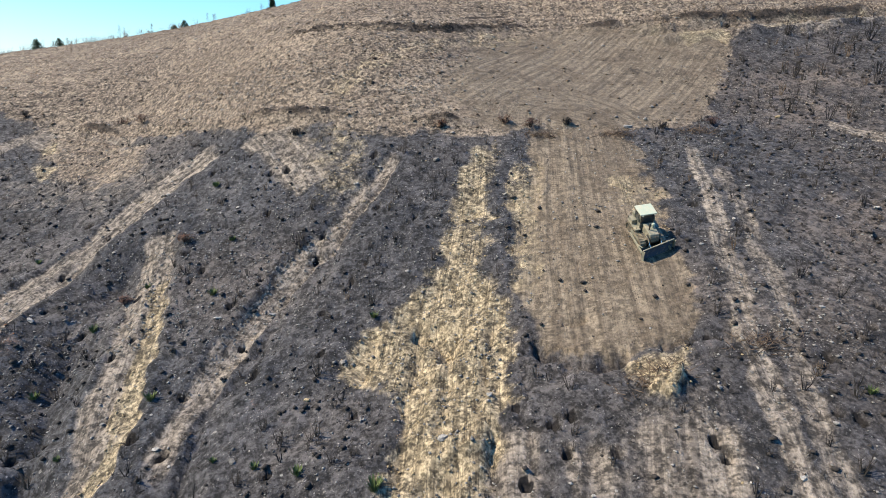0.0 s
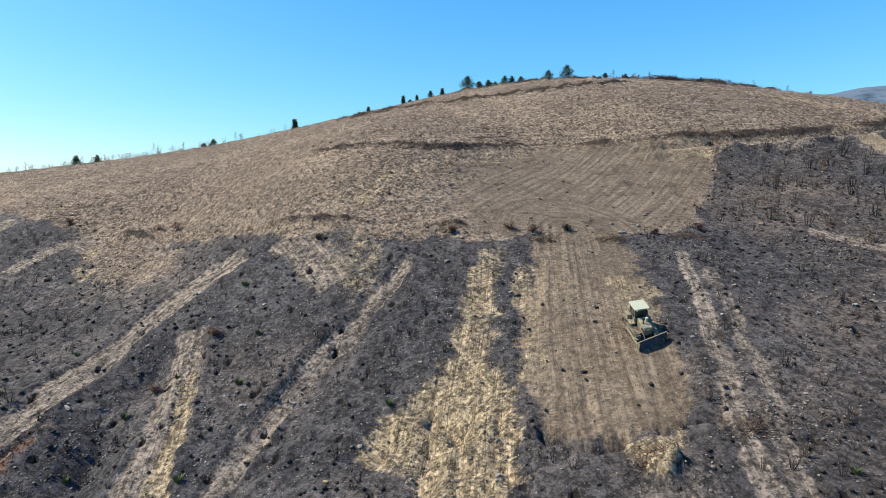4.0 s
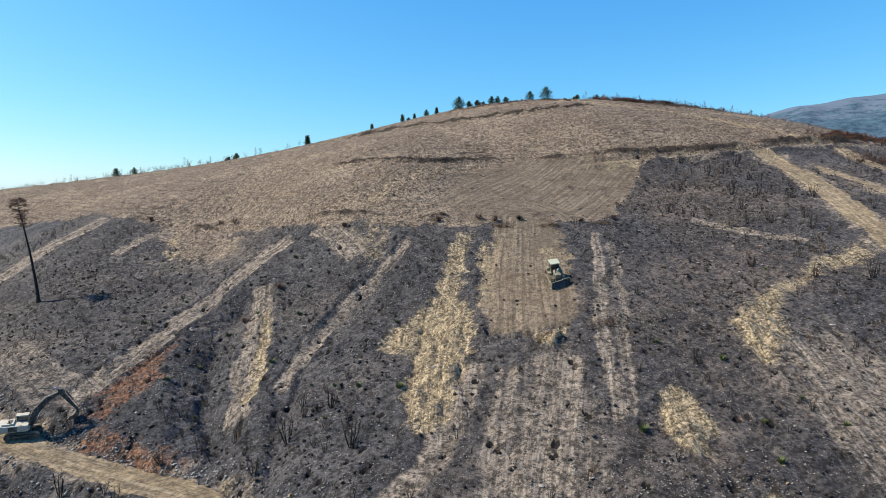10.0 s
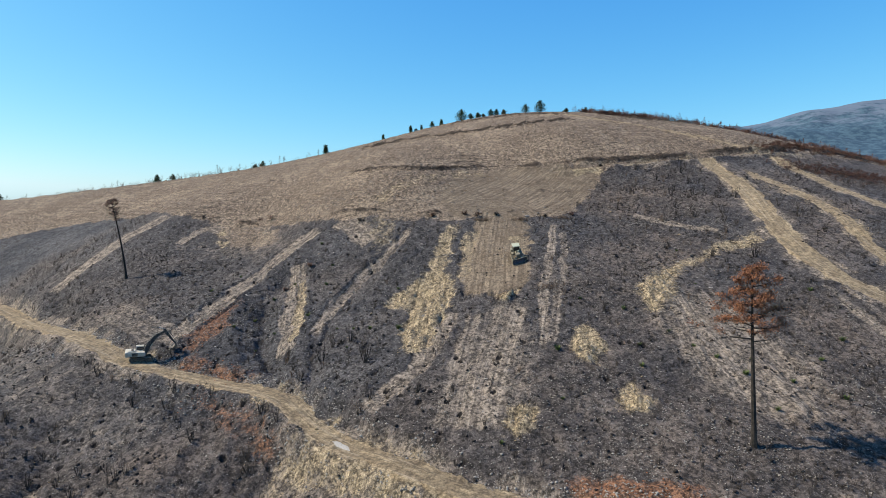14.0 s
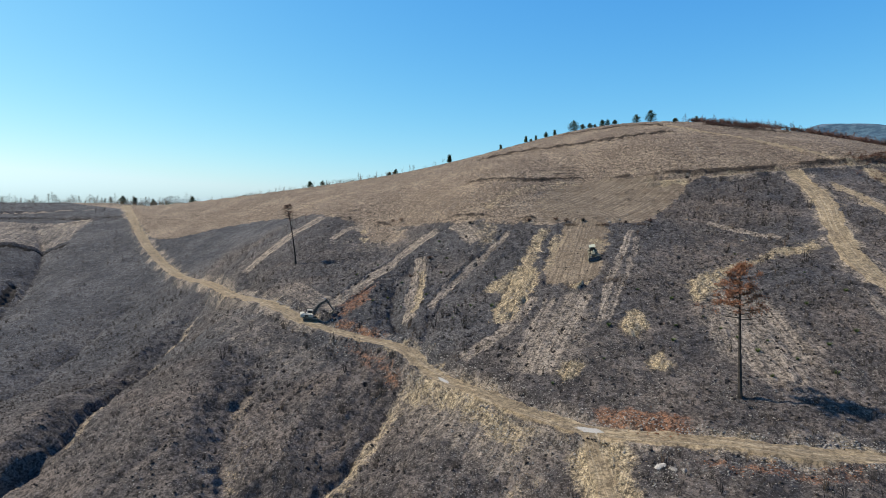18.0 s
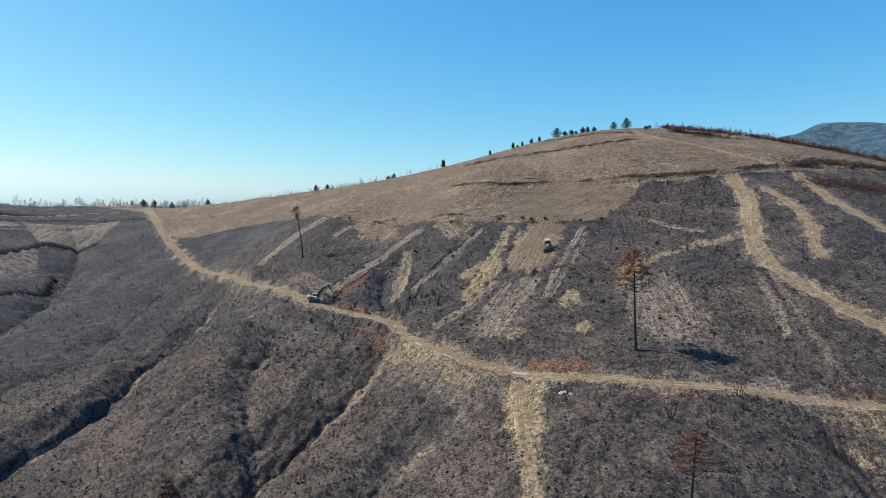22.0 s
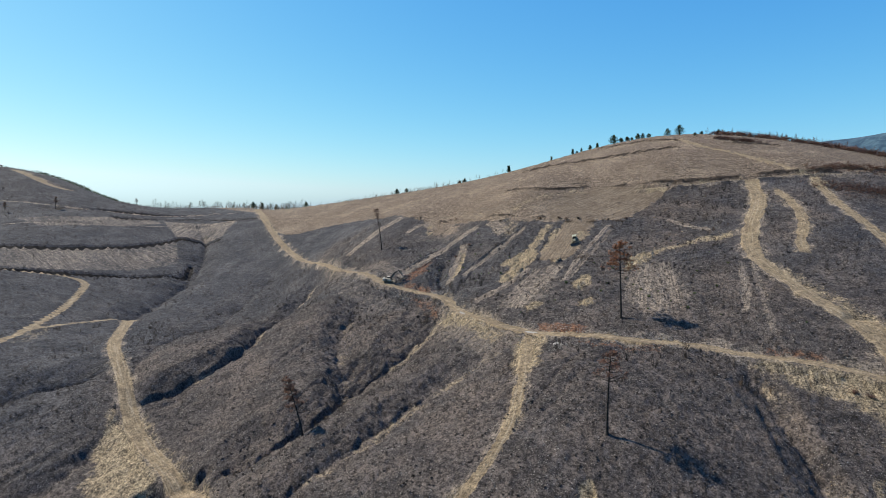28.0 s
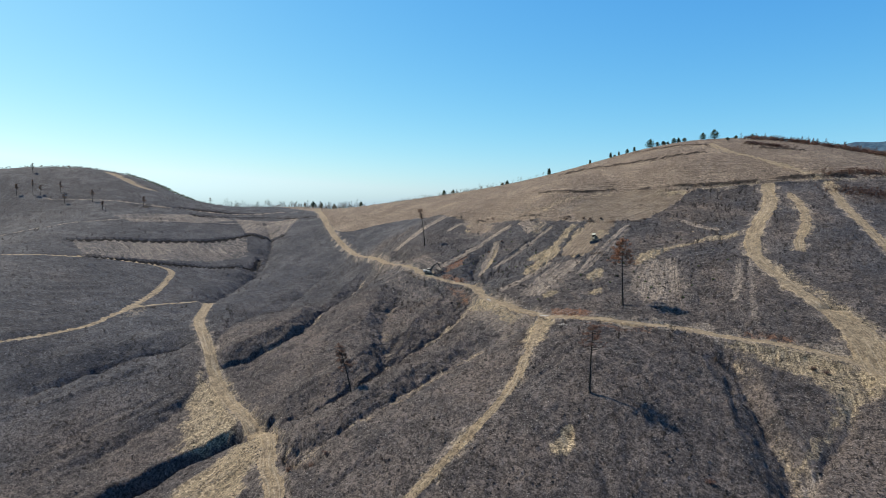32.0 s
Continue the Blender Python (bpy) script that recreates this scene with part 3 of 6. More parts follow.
def plot(a, b, c, d, strength):
    """A four-cornered far field with straight sides, ploughed in lines."""
    sides = [np.array(v, float) for v in (a, b, c, d)]
    shape = [tuple(sides[k] + (sides[(k + 1) % 4] - sides[k]) * u) for k in range(4) for u in (0.02, 0.35, 0.65, 0.98)]
    pick, w = inside(shape, 1.5, 0.6)
    ahead, down = [(q - sides[0]) / np.linalg.norm(q - sides[0]) for q in (sides[1], sides[3])]
    dx, dy = X[pick] - a[0], Y[pick] - a[1]
    raise_to(SCRAPE, pick, strength * w * (0.9 + 0.2 * grain(X[pick], Y[pick], 14, 92)))
    ploughed = w > 0.5
    ACROSS[pick[ploughed]] = 0.42 * (dx * ahead[0] + dy * ahead[1])[ploughed]
    ALONG[pick[ploughed]] = (dx * down[0] + dy * down[1])[ploughed]


plot((-282, 50), (-236, 156), (-211, 125), (-251, 32), 0.64)
plot((-276, 190), (-221, 204), (-212, 170), (-241, 160), 0.64)
plot((-330, 120), (-290, 186), (-268, 184), (-300, 110), 0.6)
# cut banks round the far plots, drawn as black lines
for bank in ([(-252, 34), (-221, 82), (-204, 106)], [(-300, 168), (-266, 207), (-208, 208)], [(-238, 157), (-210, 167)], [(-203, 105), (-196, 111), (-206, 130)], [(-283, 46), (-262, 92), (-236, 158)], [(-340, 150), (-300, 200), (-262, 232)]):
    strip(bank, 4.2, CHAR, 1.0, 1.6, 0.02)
patch([(80, 112), (140, 106), (170, 80), (145, 74), (126, 84)], LITTER, 0.35, 5)

# bulldozed and slipped strips
strip([(-43, 40), (-39, 46), (-32.5, 58), (-26, 71), (-21.5, 77), (-15, 80.5)], 3.9, SCRAPE, 1.0, 0.3)
strip([(-20, 67), (-19, 48), (-19, 33)], 3.6, SCRAPE, 1.0, 0.3)
strip([(-18.5, 60), (-17.6, 48), (-18, 36)], 1.6, GOLD, 0.75)
strip([(7, 69), (1.7, 62.8), (-6.5, 54.6), (-11.5, 47), (-15, 36)], 2.4, SCRAPE, 0.9, 0.2)
strip([(-63, 116), (-70, 106), (-84, 86)], 4.4, SCRAPE, 1.0)
strip([(-49, 103), (-55, 93)], 2.6, SCRAPE, 1.0, 0.2)
patch([(15.3, 68), (18, 67.3), (15.9, 59.6), (13.9, 52.6), (12.3, 47), (6.4, 48), (8.9, 52.3), (10, 57), (11.8, 61.1)], GOLD, 0.66, 0.9, 0.2)
strip([(20.5, 64), (17, 53), (14.8, 44)], 3.0, GOLD, 0.5)
patch([(28.5, 59), (32, 58.5), (31, 50.5), (28.6, 47), (26.8, 48.5), (27.4, 52.8)], GOLD, 0.62, 1.0)
strip([(32, 103), (22, 99), (12, 94), (3, 86), (-3, 80)], 5.0, GOLD, 0.42)
strip([(57, 95), (63, 97), (66, 94)], 3.0, GOLD, 0.6)
strip([(41, 65), (36, 51.5), (30.4, 38.6), (26, 25), (22, 14)], 1.8, SCRAPE, 0.75)
strip([(41.5, 60), (35.8, 43.5), (30, 30), (24, 15)], 1.4, SCRAPE, 0.6)
strip([(22, 31), (16, 18), (12, 9), (9, 0)], 6.0, SCRAPE, 0.75)
strip([(15, 32), (11, 20), (7, 8), (5, 2)], 3.0, SCRAPE, 0.6)
strip([(11, 34), (5, 20), (0, 14), (-6, 10)], 3.2, SCRAPE, 0.75, 0.15)
strip([(52, 28), (50, 17), (51, 9), (50, -2)], 5.0, SCRAPE, 0.8)
strip([(48, 23), (45, 11), (44, 2)], 2.2, SCRAPE, 0.6)
strip([(62, 68), (69, 59), (76, 52)], 2.6, SCRAPE, 0.9)
strip([(80, 26), (78, 8), (74, -6)], 2.4, SCRAPE, 0.7)
strip([(83, 27), (82, 8), (80, -8), (79, -16)], 2.0, SCRAPE, 0.55)
strip([(-10, 80), (-6, 72), (-3, 66)], 6.0, SCRAPE, 0.8)
strip([(-50, 104), (-40, 98), (-30, 92)], 5.0, SCRAPE, 0.8)
strip([(-60, 60), (-48, 48), (-42, 42)], 7.0, SCRAPE, 0.55)
patch([(-5, 78), (4, 74), (2, 64), (-4, 60)], GOLD, 0.45, 2.0)
patch([(12.6, 49), (11.8, 42), (11, 37.4), (9, 31), (6.8, 26), (5.1, 22), (2.8, 22.1), (1.8, 25), (1.4, 30.9), (2.8, 36.2), (1.4, 39.3), (-0.4, 41.7), (-1.0, 44), (0.5, 45.6), (3.6, 46.8), (6.4, 49.4)], GOLD, 0.95, 0.8, 0.35, 0.5)
lay_lane(rounded([(16, 68), (13, 56), (9, 45), (6, 34), (3, 20)]), 6.5, 0.35)
patch([(30, 21.5), (33.5, 20.5), (32, 11.5), (27, 10.5), (26.5, 16)], GOLD, 0.92, 0.9, 0.3, 0.9)
patch([(31, 7), (34, 7), (33, -1.5), (28, -2), (29, 3)], GOLD, 0.85, 0.9, 0.25, 0.8)
patch([(13, 4.5), (18, 4.5), (15.5, -3), (11.5, -2.5)], GOLD, 0.85, 0.9, 0.25, 0.9)
patch([(46, 33), (56, 37), (66, 43), (82, 51), (83, 45), (75, 43), (62, 39), (54, 32), (47, 21), (43, 23)], GOLD, 0.80, 1.4, 0.2, 0.8)
patch([(30.5, -73), (34, -72.5), (35, -79), (31, -84), (28.5, -82)], GOLD, 0.9, 0.8, 0.35, 0.9)
patch([(19.4, 36), (23, 36.2), (23.2, 32.6), (21, 30.6), (19.2, 33)], GOLD, 0.95, 0.6, 0.0, 1.1)
patch([(-38, 36), (-38, 44), (-32, 54), (-30, 52), (-33, 40)], RED, 0.72, 1.2, 0.35)
patch([(-40, 36), (-34, 37), (-25, 31.5), (-22, 26), (-29, 28)], RED, 0.62, 1.2)
patch([(16, -9), (23, -9.5), (32, -17), (28, -21), (18, -13)], RED, 0.78, 1.4)
patch([(24, -25), (40, -27), (56, -25), (40, -30)], RED, 0.75, 1.0)
patch([(72, -20), (84, -20), (90, -23), (80, -23)], RED, 0.68, 1.0)
patch([(-35, 26), (-24, 21), (-15, 11), (-19, 9), (-28, 17)], RED, 0.55, 2.0)
patch([(70, -27), (74, -26), (89, -27), (100, -31), (109, -32), (106, -41), (97, -46), (88, -56), (81, -67), (77, -67), (86, -56), (94, -44), (90, -38.5), (76, -33.5)], GOLD, 0.64, 1.8)
patch([(-20, 8), (-10, 9), (4, -6), (10, -16), (4, -18), (-8, -2)], GOLD, 0.62, 2.2)
patch([(-22, 10), (-8, 12), (8, -8), (14, -20), (2, -24), (-14, -4)], SCRAPE, 0.6, 3.0)
patch([(-107, -37), (-94, -45), (-81, -58), (-73, -61), (-76, -64.6), (-81, -68), (-82, -79), (-84, -80), (-92, -63), (-102, -46.5)], GOLD, 0.52, 2.5)
patch([(-104, -32), (-92, -41), (-72, -53), (-54, -64), (-44, -76), (-42, -88), (-50, -88), (-54, -73), (-72, -60), (-92, -48)], GOLD, 0.55, 2.0)
patch([(11, -18), (22, -18), (20.5, -30), (19.5, -42), (14, -42), (13.5, -30)], GOLD, 0.78, 1.5)
patch([(-69, -93), (-63, -82), (-62, -69), (-53, -71), (-47, -87), (-41, -99), (-56, -101)], GOLD, 0.85, 2.0)
patch([(-105, -40), (-101, -49), (-97, -56), (-88, -62), (-83, -75), (-80, -74), (-73, -68), (-68, -64.5), (-80, -55), (-96, -44)], GOLD, 0.82, 1.6)
patch([(-186, 6), (-176, -6), (-168, -22), (-160, -14), (-170, 4)], GOLD, 0.38, 2.5)
patch([(86, 34), (96, 14), (108, -6), (112, -20), (104, -22), (94, 0), (84, 24)], GOLD, 0.5, 1.6)
patch([(104, 90), (112, 68), (110, 44), (98, 34), (98, 28), (104, 52)], GOLD, 0.34, 1.5)

for rill in ([(9, 45), (6, 36), (5, 28), (7, 19)], [(11.5, 44), (9, 36), (8, 28), (9.5, 19)], [(6, 44), (3, 38), (2.2, 29)], [(12.6, 40), (10.8, 32), (10, 23)], [(8, 34), (5.5, 29), (3.5, 22)]):
    gully(rill, 0.32, 0.9, rise=0.1)
gully([(12.8, 39.2), (15.2, 37.6), (17.2, 36.0), (19.2, 36.4)], 1.5, 1.4, rise=0.05)
gully([(22.6, 36.6), (25.0, 35.8), (27.6, 35.2)], 0.7, 1.0, rise=0.05)
gully([(5.2, 45.6), (7.4, 44.4), (7.6, 42)], 1.2, 1.3, rise=0.05)
patch([(14, 33), (27, 33), (23, 15), (17, 0), (2, 2), (8, 18)], SCRAPE, 0.58, 3.5)
patch([(44, 25), (56, 31), (63, 16), (60, -4), (46, -10), (42, 4)], SCRAPE, 0.72, 4.0)
patch([(-78, 66), (-54, 36), (-42, 29), (-30, 22), (-42, 10), (-74, 34)], SCRAPE, 0.42, 4.0)
patch([(-52, 109), (-31, 97), (-25, 84), (-28, 78.5), (-35, 82), (-43, 88), (-47, 97)], BARE, 0.62, 2.5)
patch([(-45.5, 100), (-42.5, 99), (-43, 96), (-46, 97)], GOLD, 0.8, 0.8)
patch([(-44, 93), (-41.5, 92), (-42.5, 88.5), (-45, 90)], GOLD, 0.8, 0.8)
patch([(-52, 98), (-22, 84), (-14, 72), (-30, 72), (-50, 84), (-60, 96)], SCRAPE, 0.45, 4.0)
# near zero in the far west, where the ash colour takes the haze tint
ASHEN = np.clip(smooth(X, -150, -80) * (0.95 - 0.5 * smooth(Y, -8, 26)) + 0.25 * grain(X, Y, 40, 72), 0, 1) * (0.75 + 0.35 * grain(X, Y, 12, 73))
# ploughing along the contours, terrace banks of brush, clods and hummocks
field = BARE * (1 - smooth(FURROW, 0.2, 0.8))
wave = (Z + 0.3 * grain(X, Y, 14, 31)) / 1.2
saw = wave - np.floor(wave)
stripe = smooth(0.34 + 0.22 * grain(X, Y, 4, 34) - saw, 0.0, 0.12) * smooth(grain(X, Y, 7, 35), -1.0, 0.3)
raise_to(LITTER, slice(None), 0.85 * stripe * field * smooth(Y, 85, 112))
Z += field * smooth(Y, 60, 100) * (0.8 * (saw - 0.5) + 0.2 * grain(X, Y, 1.7, 32) + 0.1 * grain(X, Y, 0.8, 33))
raise_to(LITTER, slice(None), 0.5 * BARE * FURROW * smooth(grain(X, Y * 1.5, 3.2, 36) + 0.7 * grain(X, Y, 1.1, 37), 0.15, 0.9))
TERRACES = [
    [(-12, 112), (12, 101), (26, 106), (36, 107), (44, 104), (56, 103), (69, 101.5), (85, 101), (95, 102.5), (124, 105), (140, 107)],
    [(-8, 168), (14, 163), (33, 152), (45, 151), (58, 152), (71, 155), (82, 158)],
    [(36, 215), (48, 205), (61, 203), (72, 198), (80, 190), (84, 181)],
    [(91, 164), (111, 165), (130, 159)],
    [(-62, 117), (-48, 106), (-36, 101), (-20, 88), (-4, 78), (18, 71)],
    [(126, 104), (140, 112), (170, 118), (200, 116)],
]
for number, line in enumerate(TERRACES):
    pick, d, s, side = beside(rounded(line), 6)
    broken = smooth(grain(X[pick], Y[pick], 6, 41 + number), *((-1.3, 0.0) if number != 4 else (-0.6, 0.5)))
    bank = np.exp(-((d / (0.95 if number != 4 else 0.9)) ** 2)) * broken * smooth(np.minimum(s, 1 - s), 0, 0.06)
    Z[pick] += 0.9 * bank * (1 + 0.4 * grain(X[pick], Y[pick], 1.2, 44))
    raise_to(LITTER, pick, bank * (1.15 if number != 4 else 0.8))
burnt = np.clip(1 - BARE - DRIVE, 0, 1)
Z += burnt * (0.15 * grain(X, Y, 2.3, 51) + 0.10 * grain(X, Y, 0.9, 52)) + np.clip(GOLD + RED, 0, 1) * (1 - DRIVE) * (0.16 * grain(X, Y, 1.5, 53) + 0.12 * grain(X, Y, 0.65, 54) - 0.55 * np.clip(1 - 2.4 * np.abs(grain(ACROSS, ALONG * 0.16, 2.3, 57)), 0, 1))
Z += np.maximum(SCRAPE, FURROW * BARE) * (1 - DRIVE) * (1 - 0.55 * FURROW * BARE) * (0.12 * grain(ACROSS * 3.0, ALONG * 0.2, 2.0, 55) - 0.18 * np.clip(1 - 2.4 * np.abs(grain(ACROSS, ALONG * 0.06, 1.9, 59)), 0, 1))
Z += 0.35 * grain(X, Y, 11, 56) * burnt
# rills and small ribs down the burnt slopes
rill = np.clip(1 - 2.6 * np.abs(grain(ACROSS, ALONG * 0.09, 5.2, 67)), 0, 1)
Z += burnt * (0.17 * grain(X, Y, 1.35, 68) - (0.10 + 0.42 * (1 - smooth(Y, -10, 25))) * rill * smooth(grain(X, Y, 17, 69), -0.5, 0.4))

# burnt-out root holes
rng = np.random.default_rng(11)
for n in range(560):
    px, py = rng.uniform(-52, 100), rng.uniform(-8, 97)
    a, b = np.searchsorted(GX, px), np.searchsorted(GY, py)
    if burnt[b * NX + a] < 0.9 or GOLD[b * NX + a] > 0.3:
        continue
    r = rng.uniform(0.34, 0.56)
    ix, iy = np.arange(a - 4, a + 5), np.arange(b - 4, b + 5)
    pick = (iy[:, None] * NX + ix[None]).ravel()
    d = np.hypot(X[pick] - px, (Y[pick] - py) * 0.9) / r
    Z[pick] += -0.75 * (1 - smooth(d, 0.3, 1.0)) + 0.10 * np.exp(-(((d - 1.25) / 0.3) ** 2))
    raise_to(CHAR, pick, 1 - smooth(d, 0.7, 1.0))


def ground(x, y):
    """The height of the ground at a place."""
    i = min(max(int(np.searchsorted(GX, x)) - 1, 0), NX - 2)
    j = min(max(int(np.searchsorted(GY, y)) - 1, 0), NY - 2)
    u, v = (x - GX[i]) / (GX[i + 1] - GX[i]), (y - GY[j]) / (GY[j + 1] - GY[j])
    a, b = j * NX + i, (j + 1) * NX + i
    return float((Z[a] * (1 - u) + Z[a + 1] * u) * (1 - v) + (Z[b] * (1 - u) + Z[b + 1] * u) * v)


def soil_at(field, x, y):
    i = min(max(int(np.searchsorted(GX, x)), 0), NX - 1)
    j = min(max(int(np.searchsorted(GY, y)), 0), NY - 1)
    return float(field[j * NX + i])


def sheet(name, x, y, z, nx, ny, material):
    """A mesh of nx by ny points, fast."""
    mesh = bpy.data.meshes.new(name)
    mesh.vertices.add(nx * ny)
    mesh.vertices.foreach_set("co", np.stack([x, y, z], 1).astype(np.float32).ravel())
    i, j = np.meshgrid(np.arange(nx - 1), np.arange(ny - 1))
    a = (j * nx + i).ravel()
    quads = np.stack([a, a + 1, a + nx + 1, a + nx], 1).astype(np.int32)
    mesh.loops.add(quads.size)
    mesh.loops.foreach_set("vertex_index", quads.ravel())
    mesh.polygons.add(len(quads))
    mesh.polygons.foreach_set("loop_start", np.arange(0, quads.size, 4, dtype=np.int32))
    mesh.update(calc_edges=True)
    mesh.validate()
    mesh.shade_smooth()
    mesh.materials.append(material)
    return new(name, mesh)


hillside = sheet("ground", X, Y, Z, NX, NY, EARTH)
for name, fields in (("soil", (BARE, GOLD, RED, DRIVE)), ("marks", (SCRAPE, CHAR, FURROW, LITTER))):
    layer = hillside.data.attributes.new(name, "FLOAT_COLOR", "POINT")
    layer.data.foreach_set("color", np.stack(fields, 1).astype(np.float32).ravel())
layer = hillside.data.attributes.new("lane", "FLOAT_VECTOR", "POINT")
layer.data.foreach_set("vector", np.stack([ACROSS, ALONG, TREAD], 1).astype(np.float32).ravel())
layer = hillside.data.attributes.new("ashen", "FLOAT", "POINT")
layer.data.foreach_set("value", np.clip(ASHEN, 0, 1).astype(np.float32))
tagged(hillside, "burnt hillside of grey ash, ploughed brown soil, yellow subsoil tracks", "hillside", kind="structure")


# ---- helpers for things ----
class Soup:
    """Points and faces gathered for one mesh."""

    def __init__(self):
        self.v, self.f = [], []

    def add(self, points, faces):
        n = len(self.v)
        self.v += [tuple(p) for p in points]
        self.f += [tuple(i + n for i in face) for face in faces]

    def stem(self, a, b, r0, r1, sides=3):
        a, b = Vector(a), Vector(b)
        d = (b - a).normalized()
        u = d.cross(Vector((0.31, 0.2, 0.93)) if abs(d.z) < 0.9 else Vector((1, 0, 0))).normalized()
        w = d.cross(u)
        ring = [(math.cos(k * math.tau / sides), math.sin(k * math.tau / sides)) for k in range(sides)]
        self.add([a + (u * c + w * s) * r0 for c, s in ring] + [b + (u * c + w * s) * r1 for c, s in ring],
                 [(k, (k + 1) % sides, sides + (k + 1) % sides, sides + k) for k in range(sides)] + [tuple(range(sides, 2 * sides))])

    def mesh(self, name, material):
        mesh = bpy.data.meshes.new(name)
        mesh.from_pydata(self.v, [], self.f)
        mesh.materials.append(material)
        mesh.update()
        return mesh


def part(name, source, material, parent, label=""):
    """Links a bmesh, soup or mesh as ONE mesh object under a thing or a part."""
    if isinstance(source, bpy.types.Mesh):
        mesh = source
    elif isinstance(source, Soup):
        mesh = source.mesh(name, material)
    else:
        mesh = bpy.data.meshes.new(name)
        source.to_mesh(mesh)
        source.free()
        mesh.materials.append(material)
    ob = new(name, mesh)
    ob.parent = parent
    if label:
        ob["label"] = label
    return ob


def block(size, at=(0, 0, 0), bevel=0.03, turn=None, taper=1.0):
    """A box with rounded edges; taper narrows its top."""
    bm = bmesh.new()
    bmesh.ops.create_cube(bm, size=1)
    for v in bm.verts:
        k = taper if v.co.z > 0 else 1.0
        v.co = Vector((v.co.x * size[0] * k, v.co.y * size[1] * k, v.co.z * size[2]))
    if bevel:
        bmesh.ops.bevel(bm, geom=bm.edges[:], offset=min(bevel, min(size) * 0.3), segments=2, affect="EDGES", profile=0.6)
    m = Matrix.Translation(at) @ (turn if turn else Matrix())
    bmesh.ops.transform(bm, matrix=m, verts=bm.verts)
    return bm


def tube(a, b, r, r2=None, sides=12):
    bm = bmesh.new()
    a, b = Vector(a), Vector(b)
    bmesh.ops.create_cone(bm, cap_ends=True, segments=sides, radius1=r, radius2=r if r2 is None else r2, depth=(b - a).length)
    turn = (b - a).to_track_quat("Z", "Y").to_matrix().to_4x4()
    bmesh.ops.transform(bm, matrix=Matrix.Translation((a + b) / 2) @ turn, verts=bm.verts)
    return bm


def outline(points, width, at=0.0, bevel=0.03, axis="x"):
    """A plate: an outline in a plane, given thickness across it."""
    bm = bmesh.new()
    lay = (lambda p, s: (s, p[0], p[1])) if axis == "x" else (lambda p, s: (p[0], s, p[1]))
    near = [bm.verts.new(lay(p, at - width / 2)) for p in points]
    far = [bm.verts.new(lay(p, at + width / 2)) for p in points]
    bm.faces.new(near)
    bm.faces.new(far[::-1])
    for k in range(len(points)):
        bm.faces.new((near[k - 1], far[k - 1], far[k], near[k]))
    bmesh.ops.recalc_face_normals(bm, faces=bm.faces)
    if bevel:
        bmesh.ops.bevel(bm, geom=bm.edges[:], offset=bevel, segments=1, affect="EDGES")
    return bm


def thing(name, m, label, category, group="", kind=""):
    ob = new(name)
    ob.matrix_world = m
    ob.empty_display_size = 0.5
    return tagged(ob, label, category, group, kind)


def standing(x, y, heading, sink=0.05, lean=1.0):
    """A pose on the slope: heading in degrees from +y to the left, tipped with the ground."""
    def slope(dx, dy):
        return (ground(x + dx, y + dy) - ground(x - dx, y - dy)) / (2 * math.hypot(dx, dy))

    n = Vector((-slope(2.2, 0) * lean, -slope(0, 2.2) * lean, 1)).normalized()
    ahead = Vector((-math.sin(radians(heading)), math.cos(radians(heading)), 0))
    right = ahead.cross(n).normalized()
    ahead = n.cross(right)
    m = Matrix((right, ahead, n)).transposed().to_4x4()
    z = sum(ground(x + a, y + b) for a in (-1, 0, 1) for b in (-1.5, 0, 1.5)) / 9
    m.translation = (x, y, z - sink)
    return m


def paint(name, base, dust, amount=0.5, rough=0.6, metal=0.0, scale=2.0):
    """Painted or worn surface with dust lying on it in patches."""
    m = Nodes(name, rough, metal)
    patches = m.noise(scale, 5, 0.65, m.own())
    specks = m.noise(scale * 11, 3, 0.6, m.own())
    col = m.mix(m.step(patches, 0.55 - amount * 0.4, 0.75 - amount * 0.2), base, dust)
    col = m.mix(m.step(specks, 0.55, 0.8, 0.0, 0.35), col, tuple(c * 0.55 for c in base))
    m.colour(col)
    m.bump(specks, 0.15, 0.02)
    return m.mat


def wood(name, dark, light, scale=3.0, spots=None):
    m = Nodes(name, 0.92)
    col = m.mix(m.step(m.noise(scale, 5, 0.65), 0.35, 0.68), dark, light)
    if spots:
        col = m.mix(m.step(m.noise(scale * 0.35, 3, 0.5), 0.5, 0.62), col, spots)
    m.colour(col)
    m.bump(m.noise(scale * 6, 3, 0.6), 0.4, 0.03)
    return m.mat


def leafy(name, dark, light):
    m = Nodes(name, 0.8)
    geo = m.tree.nodes.new("ShaderNodeNewGeometry")
    own = m.add("ObjectInfo")
    tone = m.maths("ADD", m.maths("MULTIPLY", geo.outputs["Random Per Island"], 0.7), m.maths("MULTIPLY", own.outputs["Random"], 0.3))
    m.colour(m.mix(tone, dark, light))
    return m.mat


def stone(name, dark, light):
    m = Nodes(name, 0.9)
    geo = m.tree.nodes.new("ShaderNodeNewGeometry")
    own = m.add("ObjectInfo")
    tone = m.maths("MULTIPLY", m.maths("ADD", geo.outputs["Random Per Island"], own.outputs["Random"]), 0.5)
    col = m.mix(tone, dark, light)
    col = m.mix(m.step(m.noise(7, 4, 0.6), 0.4, 0.7, 0.0, 0.6), col, tuple(c * 0.55 for c in dark))
    m.colour(col)
    m.bump(m.noise(18, 3, 0.6), 0.4, 0.03)
    return m.mat


